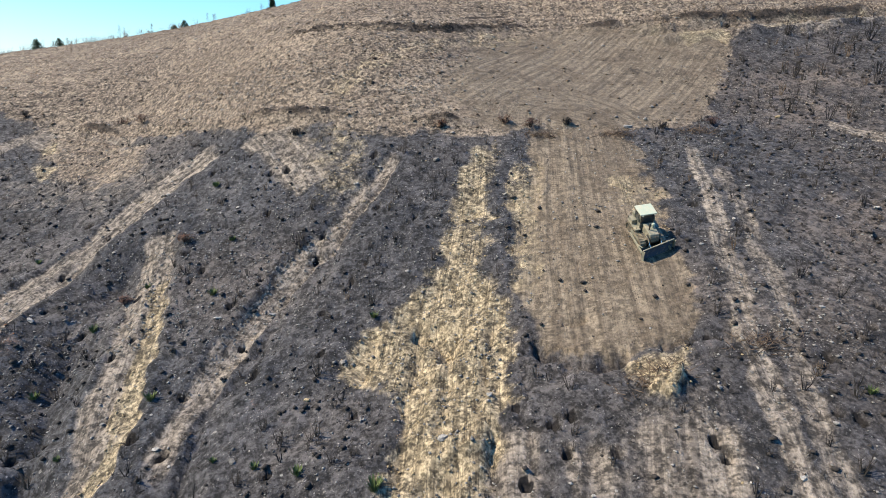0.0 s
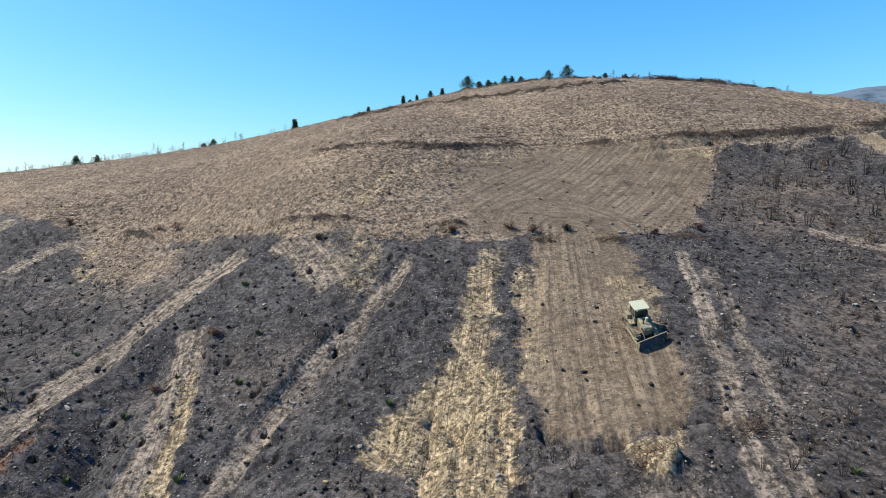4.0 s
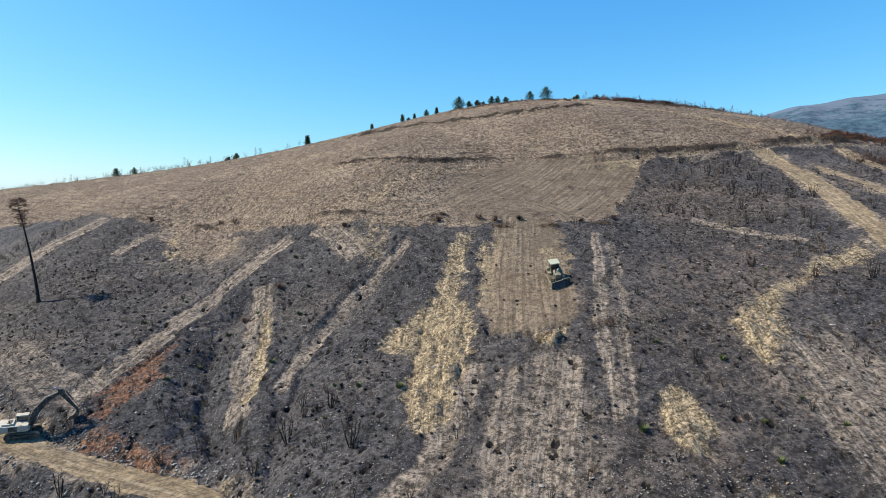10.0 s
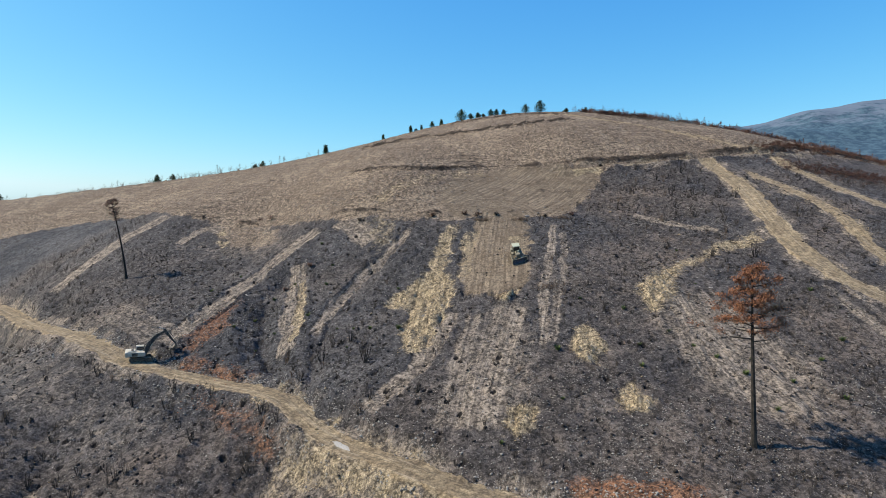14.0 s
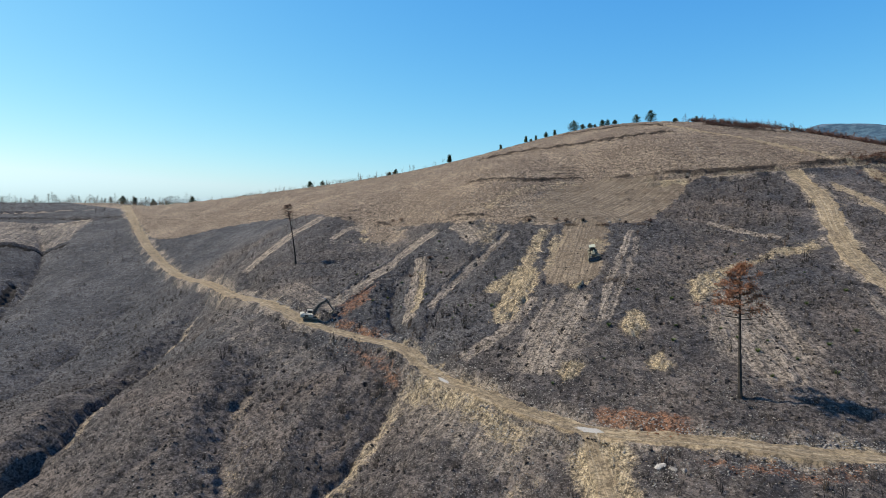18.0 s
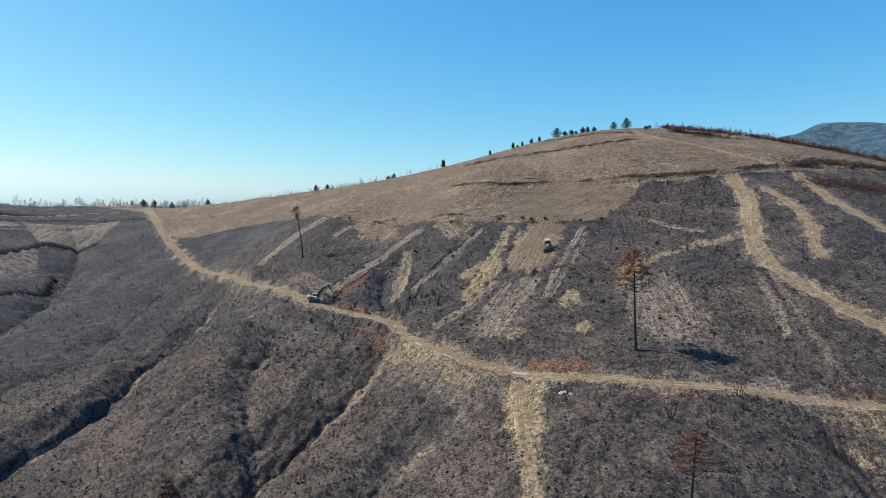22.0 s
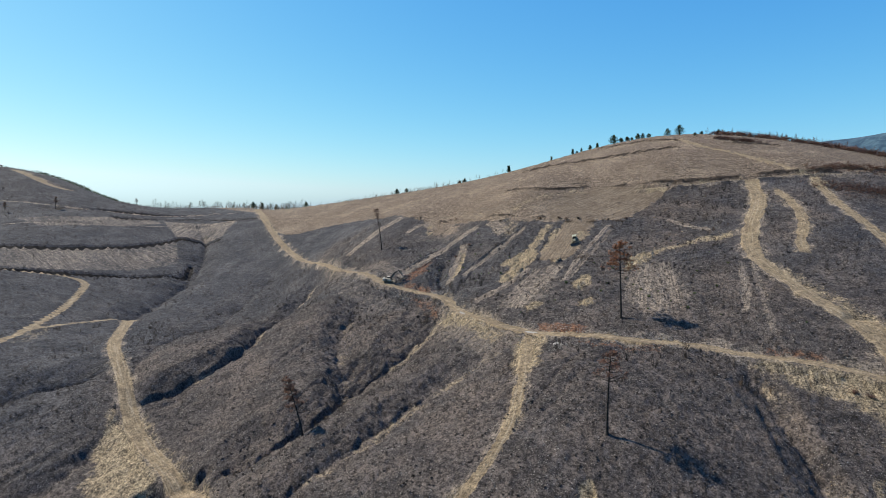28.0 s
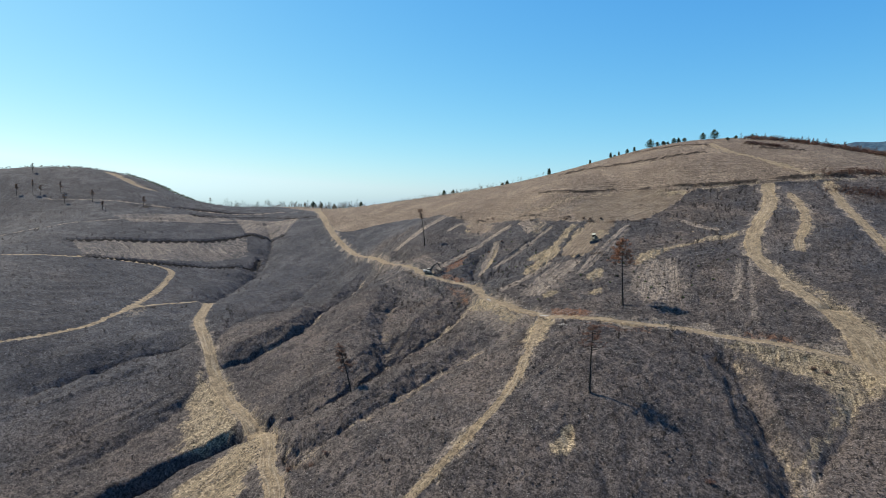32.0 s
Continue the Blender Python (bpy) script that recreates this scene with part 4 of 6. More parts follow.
KHAKI = paint("dusty_khaki_paint", (0.13, 0.13, 0.10), (0.24, 0.205, 0.145), 0.4, 0.65)
ROOF_PAINT = paint("pale_green_roof_paint", (0.29, 0.33, 0.26), (0.36, 0.34, 0.26), 0.35, 0.5)
BLADE_STEEL = paint("worn_blade_steel", (0.055, 0.072, 0.105), (0.20, 0.17, 0.13), 0.15, 0.5, 0.3)
DARK_STEEL = paint("dirty_dark_steel", (0.05, 0.048, 0.045), (0.17, 0.14, 0.10), 0.45, 0.6, 0.3)
SHOE_STEEL = paint("dusty_track_steel", (0.11, 0.10, 0.085), (0.27, 0.225, 0.155), 0.6, 0.55, 0.3)
CREAM = paint("dusty_cream_paint", (0.40, 0.385, 0.33), (0.34, 0.295, 0.215), 0.4, 0.5)
BOOM_PAINT = paint("dark_grey_boom_paint", (0.035, 0.036, 0.038), (0.14, 0.12, 0.09), 0.3, 0.5)
RUBBER = paint("black_rubber", (0.02, 0.02, 0.02), (0.10, 0.085, 0.06), 0.35, 0.8)
CHROME = paint("steel_rod", (0.55, 0.55, 0.55), (0.3, 0.27, 0.2), 0.15, 0.25, 1.0)
PANE = Nodes("dark_cab_glass", 0.08)
PANE.colour((0.02, 0.025, 0.028))
PANE.out.inputs["Specular IOR Level"].default_value = 0.6
PANE = PANE.mat
CHARRED = wood("charred_twigs", (0.010, 0.009, 0.008), (0.036, 0.030, 0.027))
SINGED = wood("singed_brown_twigs", (0.045, 0.032, 0.024), (0.13, 0.09, 0.06))
BARK = wood("burnt_pine_bark", (0.012, 0.011, 0.010), (0.040, 0.033, 0.028), 2.0)
RUST_NEEDLE = leafy("scorched_rust_needles", (0.085, 0.034, 0.017), (0.24, 0.105, 0.050))
DULL_NEEDLE = leafy("scorched_dull_needles", (0.050, 0.026, 0.018), (0.135, 0.066, 0.040))
PINE = leafy("dark_green_pine_needles", (0.026, 0.052, 0.026), (0.075, 0.120, 0.055))
OLIVE = leafy("grey_green_leaves", (0.040, 0.060, 0.032), (0.100, 0.125, 0.070))
SPROUT = leafy("fresh_green_sprouts", (0.035, 0.055, 0.016), (0.105, 0.135, 0.042))
HEATH = leafy("red_brown_heath", (0.040, 0.022, 0.018), (0.115, 0.060, 0.044))
PALE_STONE = stone("pale_slate", (0.10, 0.094, 0.088), (0.36, 0.34, 0.31))
GREY_STONE = stone("grey_slate", (0.06, 0.057, 0.055), (0.24, 0.225, 0.205))
CLOD = stone("yellow_clods", (0.17, 0.125, 0.07), (0.38, 0.30, 0.18))
BROWN_CLOD = stone("brown_clods", (0.075, 0.052, 0.036), (0.24, 0.175, 0.115))
RED_CLOD = stone("red_clods", (0.12, 0.045, 0.022), (0.29, 0.13, 0.065))


# ---- the bulldozer ----
def track_loop(length, height, shoes, sag=0.0):
    """Poses of the shoes round a track: along y, z up, on the ground at z = 0."""
    r = height / 2
    straight = length - height
    total = 2 * straight + math.tau * r
    out = []
    for k in range(shoes):
        s = k * total / shoes
        if s < straight:
            y, z, a = -straight / 2 + s, 0.0, 0.0
        elif s < straight + math.pi * r:
            a = (s - straight) / r
            y, z = straight / 2 + r * math.sin(a), r - r * math.cos(a)
        elif s < 2 * straight + math.pi * r:
            u = s - straight - math.pi * r
            y, z, a = straight / 2 - u, height - sag * math.sin(math.pi * u / straight), math.pi
        else:
            a = math.pi + (s - 2 * straight - math.pi * r) / r
            y, z = -straight / 2 + r * math.sin(a), r - r * math.cos(a)
        out.append((y, z, a))
    return out


def shoe_mesh(width, pitch, bar):
    bm = bmesh.new()
    prof = [(-pitch * 0.48, 0.0), (-pitch * 0.30, 0.0), (-pitch * 0.24, -bar), (-pitch * 0.14, -bar), (-pitch * 0.08, 0.0), (pitch * 0.48, 0.0), (pitch * 0.48, 0.035), (-pitch * 0.48, 0.035)]
    a = [bm.verts.new((-width / 2, y, z)) for y, z in prof]
    b = [bm.verts.new((width / 2, y, z)) for y, z in prof]
    bm.faces.new(a)
    bm.faces.new(b[::-1])
    for k in range(len(prof)):
        bm.faces.new((a[k - 1], b[k - 1], b[k], a[k]))
    bmesh.ops.recalc_face_normals(bm, faces=bm.faces)
    mesh = bpy.data.meshes.new("shoe")
    bm.to_mesh(mesh)
    bm.free()
    mesh.materials.append(SHOE_STEEL)
    return mesh


def crawler(parent, x, length, height, width, shoes, frame_paint, wheel_paint, bar=0.05):
    """One track: a frame with its wheels and shoes."""
    side = part("track", block((width * 0.5, length - height, height * 0.42), (x, 0, height * 0.48), 0.04), frame_paint, parent, "dusty steel crawler track")
    shoe = shoe_mesh(width, (2 * (length - height) + math.pi * height) / shoes, bar)
    for y, z, a in track_loop(length, height, shoes, 0.04):
        ob = part("shoe", shoe, SHOE_STEEL, side)
        ob.matrix_basis = pose(x, y, z + 0.02, math.degrees(a))
    for y in (-(length - height) / 2, (length - height) / 2):
        part("wheel", tube((x - width * 0.3, y, height / 2), (x + width * 0.3, y, height / 2), height / 2 - 0.06, sides=18), wheel_paint, side)
    for k in range(6):
        y = (k / 5 - 0.5) * (length - height * 1.25)
        part("roller", tube((x - width * 0.32, y, 0.19), (x + width * 0.32, y, 0.19), 0.13, sides=10), DARK_STEEL, side)
    return side


def bulldozer(m):
    b = thing("bulldozer", m, "dusty khaki bulldozer with pale green cab roof, blade lowered on slope", "bulldozer")
    for x in (-1.02, 1.02):
        crawler(b, x, 3.9, 1.02, 0.56, 38, KHAKI, DARK_STEEL, 0.065)
    part("main_frame", block((1.5, 3.4, 0.6), (0, 0.0, 0.75), 0.06), DARK_STEEL, b)
    hood = part("hood", outline([(0.25, 1.05), (2.05, 1.05), (2.12, 1.62), (2.0, 1.86), (0.25, 2.02)], 0.98, 0, 0.05), KHAKI, b, "khaki engine hood with sloping top")
    grille = part("grille", block((0.86, 0.05, 0.66), (0, 2.13, 1.36), 0.02), DARK_STEEL, hood)
    for k in range(6):
        part("slat", block((0.80, 0.05, 0.035), (0, 2.165, 1.11 + k * 0.10), 0.0), KHAKI, grille)
    part("exhaust", tube((0.26, 1.25, 1.9), (0.26, 1.25, 2.72), 0.07), DARK_STEEL, hood)
    part("air_cleaner", tube((-0.24, 1.0, 1.95), (-0.24, 1.0, 2.35), 0.16, 0.14, 14), ROOF_PAINT, hood, "pale round air cleaner")
    part("cleaner_cap", tube((-0.24, 1.0, 2.35), (-0.24, 1.0, 2.46), 0.19, 0.12, 14), ROOF_PAINT, hood)
    part("hood_latch", block((0.05, 0.3, 0.06), (-0.52, 1.5, 1.5), 0.01), DARK_STEEL, hood)
    for x in (-0.98, 0.98):
        part("fender", block((0.62, 2.15, 0.07), (x, -0.75, 1.33), 0.02), KHAKI, b)
        part("side_tank", block((0.50, 0.95, 0.5), (x, -1.2, 1.6), 0.07), KHAKI, b)
    part("fuel_tank", block((1.5, 0.62, 0.95), (0, -1.72, 1.72), 0.10), KHAKI, b)
    cab = part("cab", block((1.30, 1.35, 0.5), (0, -0.62, 1.55), 0.05), KHAKI, b)
    for x in (-0.70, 0.70):
        for y, lean in ((-1.32, 0.0), (0.06, -0.06), (-0.55, 0.0)):
            part("pillar", tube((x, y, 1.35), (x, y + lean, 3.02), 0.055, sides=8), KHAKI, cab)
        part("side_window", block((0.02, 0.66, 0.92), (x, -0.24, 2.32), 0.0), PANE, cab, "dark side window")
        part("rear_side_window", block((0.02, 0.66, 0.92), (x, -0.93, 2.32), 0.0), PANE, cab, "dark side window")
        part("lower_panel", block((0.03, 1.36, 0.5), (x, -0.62, 1.62), 0.0), KHAKI, cab)
    part("windscreen", block((1.30, 0.02, 0.98), (0, 0.05, 2.34), 0.0), PANE, cab, "dark windscreen")
    part("rear_window", block((1.30, 0.02, 0.95), (0, -1.30, 2.34), 0.0), PANE, cab, "dark rear window")
    for z in (1.86, 2.86):
        part("cab_rail", block((1.46, 0.07, 0.07), (0, 0.07, z), 0.0), KHAKI, cab)
    roof = part("roof", block((1.72, 1.78, 0.13), (0, -0.60, 3.08), 0.05), ROOF_PAINT, b, "pale green flat cab roof")
    for x in (-0.62, 0.62):
        part("lamp", block((0.16, 0.10, 0.14), (x, 0.33, 3.0), 0.03), CREAM, roof)
        part("rib", block((0.05, 1.6, 0.03), (x * 0.5, -0.6, 3.155), 0.01), ROOF_PAINT, roof)
    # blade: a curved mouldboard with end plates and a cutting edge
    bm = bmesh.new()
    rows = []
    for k in range(9):
        a = radians(-42 + k * 84 / 8)
        y, z = 3.02 + 0.46 * (1 - math.cos(a)) - 0.1, 0.62 + 0.92 * math.sin(a)
        rows.append([bm.verts.new((x, y + off, z)) for off in (0.0, -0.07) for x in (-1.88, -0.95, 0, 0.95, 1.88)])
    for p, q in zip(rows[:-1], rows[1:]):
        for k in (0, 1, 2, 3, 5, 6, 7, 8):
            bm.faces.new((p[k], p[k + 1], q[k + 1], q[k]))
        for k in (0, 4):
            bm.faces.new((p[k], q[k], q[k + 5], p[k + 5]))
    for row in (rows[0], rows[-1]):
        for k in range(4):
            bm.faces.new((row[k], row[k + 1], row[k + 6], row[k + 5]))
    bmesh.ops.recalc_face_normals(bm, faces=bm.faces)
    blade = part("blade", bm, BLADE_STEEL, b, "worn blue-grey steel blade")
    blade.matrix_basis = Matrix.Translation((0, 2.7, 0)) @ pose(0, 0, 0, 0, 0, 17) @ Matrix.Translation((0, -2.7, 0))
    for x in (-1.88, 1.88):
        part("end_plate", outline([(2.9, 0.0), (3.32, 0.0), (3.2, 0.5), (3.3, 1.24), (2.92, 1.22)], 0.05, x, 0.01), KHAKI, blade)
    part("cutting_edge", block((3.78, 0.05, 0.22), (0, 3.12, 0.03), 0.01, pose(0, 0, 0, -20)), DARK_STEEL, blade)
    part("top_rail", block((3.80, 0.12, 0.10), (0, 3.02, 1.27), 0.03), KHAKI, blade)
    for k in (-1.2, -0.4, 0.4, 1.2):
        part("stiffener", block((0.08, 0.14, 0.95), (k, 2.80, 0.62), 0.01), KHAKI, blade)
    for x in (-1.46, 1.46):
        part("push_arm", outline([(-0.3, 0.50), (2.9, 0.28), (2.9, 0.52), (-0.3, 0.78)], 0.16, x, 0.02), KHAKI, b)
        part("brace", tube((x, 1.7, 0.62), (x, 2.85, 1.05), 0.06), KHAKI, b)
    for x in (-0.52, 0.52):
        cyl = part("lift_cylinder", tube((x * 1.25, 1.75, 1.75), (x * 1.2, 2.35, 1.2), 0.08), DARK_STEEL, b)
        part("rod", tube((x * 1.2, 2.35, 1.2), (x * 1.15, 2.82, 0.78), 0.045), CHROME, cyl)
    ripper = part("ripper", block((1.7, 0.22, 0.28), (0, -2.75, 0.95), 0.04), DARK_STEEL, b)
    for x in (-0.65, 0.65):
        part("ripper_arm", block((0.14, 0.9, 0.2), (x, -2.35, 0.9), 0.03), DARK_STEEL, ripper)
        part("shank", outline([(-2.9, 1.1), (-2.68, 1.1), (-2.66, 0.45), (-2.5, 0.22), (-2.62, 0.2), (-2.86, 0.42)], 0.09, x, 0.01), DARK_STEEL, ripper)
    part("seat", block((0.5, 0.5, 0.7), (0, -0.85, 1.75), 0.08), RUBBER, b)
    for x, y in ((-1.22, 0.35), (1.22, 0.35)):
        part("grab_rail", tube((x, y, 1.35), (x * 0.8, y - 0.3, 1.95), 0.025, sides=6), KHAKI, b)
    return b


def excavator(m):
    e = thing("excavator", m, "cream tracked excavator with dark boom digging at the red bank", "excavator")
    for x in (-1.25, 1.25):
        crawler(e, x, 4.3, 0.95, 0.6, 44, DARK_STEEL, DARK_STEEL, 0.03)
    part("car_body", block((2.0, 1.9, 0.45), (0, 0, 0.72), 0.06), DARK_STEEL, e)
    part("slew_ring", tube((0, 0, 0.9), (0, 0, 1.14), 0.75, sides=24), DARK_STEEL, e)
    body = part("house", block((2.75, 3.3, 0.95), (0, -0.85, 1.66), 0.10), CREAM, e, "cream engine housing")
    part("counterweight", block((2.85, 0.75, 1.15), (0, -2.6, 1.66), 0.22), CREAM, e, "rounded cream counterweight")
    part("engine_cover", block((1.9, 1.5, 0.26), (0.1, -1.75, 2.25), 0.07), CREAM, body)
    part("cover_vent", block((1.2, 0.55, 0.05), (0.1, -1.55, 2.40), 0.01), DARK_STEEL, body)
    part("side_door", block((0.03, 1.1, 0.7), (1.385, -1.1, 1.66), 0.01), DARK_STEEL, body)
    part("side_door", block((0.03, 1.1, 0.7), (-1.385, -1.6, 1.66), 0.01), DARK_STEEL, body)
    part("exhaust", tube((0.85, -1.5, 2.3), (0.85, -1.5, 2.85), 0.07), DARK_STEEL, body)
    part("tool_box", block((0.85, 0.8, 0.5), (0.9, 0.55, 1.55), 0.06), CREAM, body)
    cab = part("cab", outline([(-0.95, 1.25), (0.85, 1.25), (0.95, 1.95), (0.62, 2.92), (-0.95, 2.92)], 1.0, -0.84, 0.06), CREAM, e)
    part("roof", block((1.02, 1.62, 0.09), (-0.84, -0.17, 2.97), 0.04), CREAM, cab)
    for x in (-1.352, -0.328):
        part("side_window", outline([(-0.80, 2.0), (0.80, 2.0), (0.55, 2.80), (-0.80, 2.80)], 0.02, x, 0.0), PANE, cab, "dark side window")
    part("windscreen", block((0.86, 0.02, 1.0), (-0.84, 0.82, 2.42), 0.0, pose(0, 0, 0, 18.5)), PANE, cab, "dark windscreen")
    part("rear_window", block((0.86, 0.02, 0.7), (-0.84, -0.97, 2.42), 0.0), PANE, cab, "dark rear window")
    for x in (0.3, 1.32):
        part("handrail", tube((x, 0.9, 1.75), (x, -0.2, 2.25), 0.025, sides=6), DARK_STEEL, body)
    boom = part("boom", outline([(0.15, 1.45), (0.8, 1.35), (2.1, 3.55), (3.2, 5.05), (4.75, 6.2), (4.55, 6.6), (2.75, 5.75), (1.35, 4.1)], 0.55, 0.05, 0.06), BOOM_PAINT, e, "dark grey bent boom")
    stick = part("stick", outline([(5.2, 5.75), (5.75, 5.95), (6.35, 5.5), (9.05, 3.62), (8.9, 3.42), (6.0, 5.0)], 0.42, 0.05, 0.05), BOOM_PAINT, e, "dark grey dipper stick")
    bucket = part("bucket", outline([(8.85, 3.6), (9.25, 3.4), (9.45, 2.8), (9.15, 2.2), (8.55, 2.03), (8.25, 2.35), (8.6, 2.6), (8.8, 3.05)], 1.25, 0.05, 0.04), DARK_STEEL, e, "worn steel digging bucket")
    for k in range(5):
        part("tooth", outline([(8.32, 2.37), (8.22, 2.23), (8.0, 2.27)], 0.10, 0.05 + (k - 2) * 0.27, 0.0), SHOE_STEEL, bucket)
    for x in (-0.38, 0.48):
        cyl = part("boom_cylinder", tube((x, 0.95, 1.35), (x, 1.75, 2.6), 0.10), BOOM_PAINT, boom)
        part("rod", tube((x, 1.75, 2.6), (x, 2.45, 4.1), 0.06), CHROME, cyl)
    cyl = part("stick_cylinder", tube((0.05, 2.9, 5.1), (0.05, 4.4, 5.75), 0.11), BOOM_PAINT, stick)
    part("rod", tube((0.05, 4.4, 5.75), (0.05, 5.4, 5.85), 0.065), CHROME, cyl)
    cyl = part("bucket_cylinder", tube((0.05, 6.4, 5.75), (0.05, 7.8, 4.85), 0.085), BOOM_PAINT, stick)
    part("rod", tube((0.05, 7.8, 4.85), (0.05, 9.0, 4.0), 0.05), CHROME, cyl)
    part("link", block((0.36, 0.12, 0.7), (0.05, 9.15, 3.75), 0.03, pose(0, 0, 0, -25)), DARK_STEEL, bucket)
    swing = Matrix.Translation((0, 4.6, 6.4)) @ pose(0, 0, 0, -22) @ Matrix.Translation((0, -5.75, -5.45))
    for ob in (stick, bucket):
        ob.matrix_basis = swing
    return e


bulldozer(standing(27.2, 48.0, 175, 0.02)).scale = (0.89, 0.89, 0.89)
excavator(standing(-44.6, 36.8, -72, 0.02, 0.5)).scale = (0.82, 0.82, 0.82)


# ---- trees ----
def needles(soup, at, count, size, spread, rng, droop=0.0):
    """A ragged clump of thin needle blades."""
    c = Vector(at)
    for _ in range(count):
        d = Vector((rng.gauss(0, 1), rng.gauss(0, 1), rng.gauss(0, 0.7) - droop)).normalized()
        p = c + Vector((rng.gauss(0, spread), rng.gauss(0, spread), rng.gauss(0, spread * 0.6)))
        w = d.cross(Vector((rng.random() - 0.5, rng.random() - 0.5, 1))).normalized() * size * rng.uniform(0.10, 0.20)
        tip = p + d * size * rng.uniform(0.7, 1.3)
        soup.add([p - w, p + w, tip + w * 0.3, tip - w * 0.3], [(0, 1, 2, 3)])


def burnt_pine(x, y, height, lean, crown_from, reach, needle, density, seed, label, group="burnt pines"):
    rng = random.Random(seed)
    t = thing("burnt_pine", Matrix.Translation((x, y, ground(x, y) - 0.15)), label, "tree", group)
    lean = Vector((lean[0], lean[1], 0))
    bow = Vector((rng.uniform(-0.25, 0.25), rng.uniform(-0.2, 0.2), 0))

    def axis(u):
        return Vector((0, 0, height * u)) + lean * (u ** 1.3) + bow * math.sin(math.pi * u)

    trunk = Soup()
    r = 0.011 * height + 0.06
    n, sides = 14, 9
    rings = []
    for k in range(n + 1):
        u = k / n
        rad = r * (1 - u) ** 0.75 + 0.02 + (0.12 * math.exp(-u * 40))
        c = axis(u)
        rings.append([c + Vector((math.cos(a) * rad * rng.uniform(0.93, 1.07), math.sin(a) * rad * rng.uniform(0.93, 1.07), 0)) for a in [q * math.tau / sides for q in range(sides)]])
    trunk.add([p for ring in rings for p in ring], [(k * sides + q, k * sides + (q + 1) % sides, (k + 1) * sides + (q + 1) % sides, (k + 1) * sides + q) for k in range(n) for q in range(sides)])
    part("trunk", trunk, BARK, t, "blackened bare trunk")
    crown = Soup()
    limbs = int(10 + height * 0.9)
    for k in range(limbs):
        u = crown_from + (0.985 - crown_from) * (k + rng.random() * 0.7) / limbs
        low = k < 3
        a = k * 2.4 + rng.uniform(-0.6, 0.6)
        out = reach * (1.0 - 0.72 * ((u - crown_from) / (1 - crown_from)) ** 1.4) * rng.uniform(0.55, 1.15)
        base = axis(u)
        rise = rng.uniform(0.0, 0.45) * out
        tip = base + Vector((math.cos(a) * out, math.sin(a) * out, rise))
        mid = base.lerp(tip, 0.5) + Vector((0, 0, -0.10 * out))
        limb = Soup()
        limb.stem(base, mid, 0.055 + 0.012 * out, 0.04, 5)
        limb.stem(mid, tip, 0.04, 0.012, 4)
        for _ in range(7):
            s = rng.uniform(0.35, 1.0)
            p = base.lerp(mid, s * 2) if s < 0.5 else mid.lerp(tip, s * 2 - 1)
            q = p + Vector((rng.gauss(0, 0.30), rng.gauss(0, 0.30), rng.uniform(-0.1, 0.4))) * (out * 0.6)
            limb.stem(p, q, 0.018, 0.006, 3)
            if (not low or rng.random() < 0.35) and rng.random() < density:
                needles(crown, q, 26, 0.34, 0.26, rng, 0.25)
                needles(crown, p.lerp(q, 0.6), 18, 0.32, 0.22, rng, 0.25)
        if (not low) and rng.random() < density:
            needles(crown, tip, 34, 0.36, 0.32, rng, 0.2)
        part("limb", limb, BARK, t)
    for _ in range(5):
        u = rng.uniform(0.3, crown_from)
        a = rng.uniform(0, math.tau)
        s = Soup()
        base = axis(u)
        s.stem(base, base + Vector((math.cos(a), math.sin(a), rng.uniform(-0.3, 0.3))) * rng.uniform(0.5, 1.6), 0.03, 0.008, 4)
        part("dead_twig", s, BARK, t)
    if crown.v:
        part("crown", crown, needle, t, "scorched rust-brown needles")
    return t


burnt_pine(41.2, -9.2, 22.0, (-0.7, 0.6), 0.58, 4.7, RUST_NEEDLE, 0.8, 3, "tall burnt pine with black trunk and rust-brown scorched crown")
burnt_pine(-62.3, 77.9, 19.5, (-2.4, -0.8), 0.72, 2.6, DULL_NEEDLE, 0.12, 5, "leaning burnt pine with bare black trunk, sparse dull crown")
burnt_pine(35.8, -63.1, 17.5, (0.5, 0.2), 0.60, 3.9, DULL_NEEDLE, 0.22, 8, "slim burnt pine with sparse brown crown above the spur")
burnt_pine(-34.8, -54.9, 15.0, (-3.2, -1.6), 0.38, 3.0, DULL_NEEDLE, 0.5, 13, "leaning burnt pine with thin brown needles beside a gully")
FAR_PINES = [(-442, 142, 13), (-456, 138, 9), (-436, 144, 8), (-377, 144, 10), (-398, 136, 8), (-335, 155, 10), (-420, 150, 9), (-350, 130, 7), (-365, 265, 9), (-480, 170, 9)]
for n, (x, y, h) in enumerate(FAR_PINES):
    burnt_pine(x, y, h, (0.3 * (n % 3) - 0.3, 0.2), 0.5, 1.9, DULL_NEEDLE, 0.25, 40 + n, "thin bare burnt pine on the far hill", "far burnt pines")


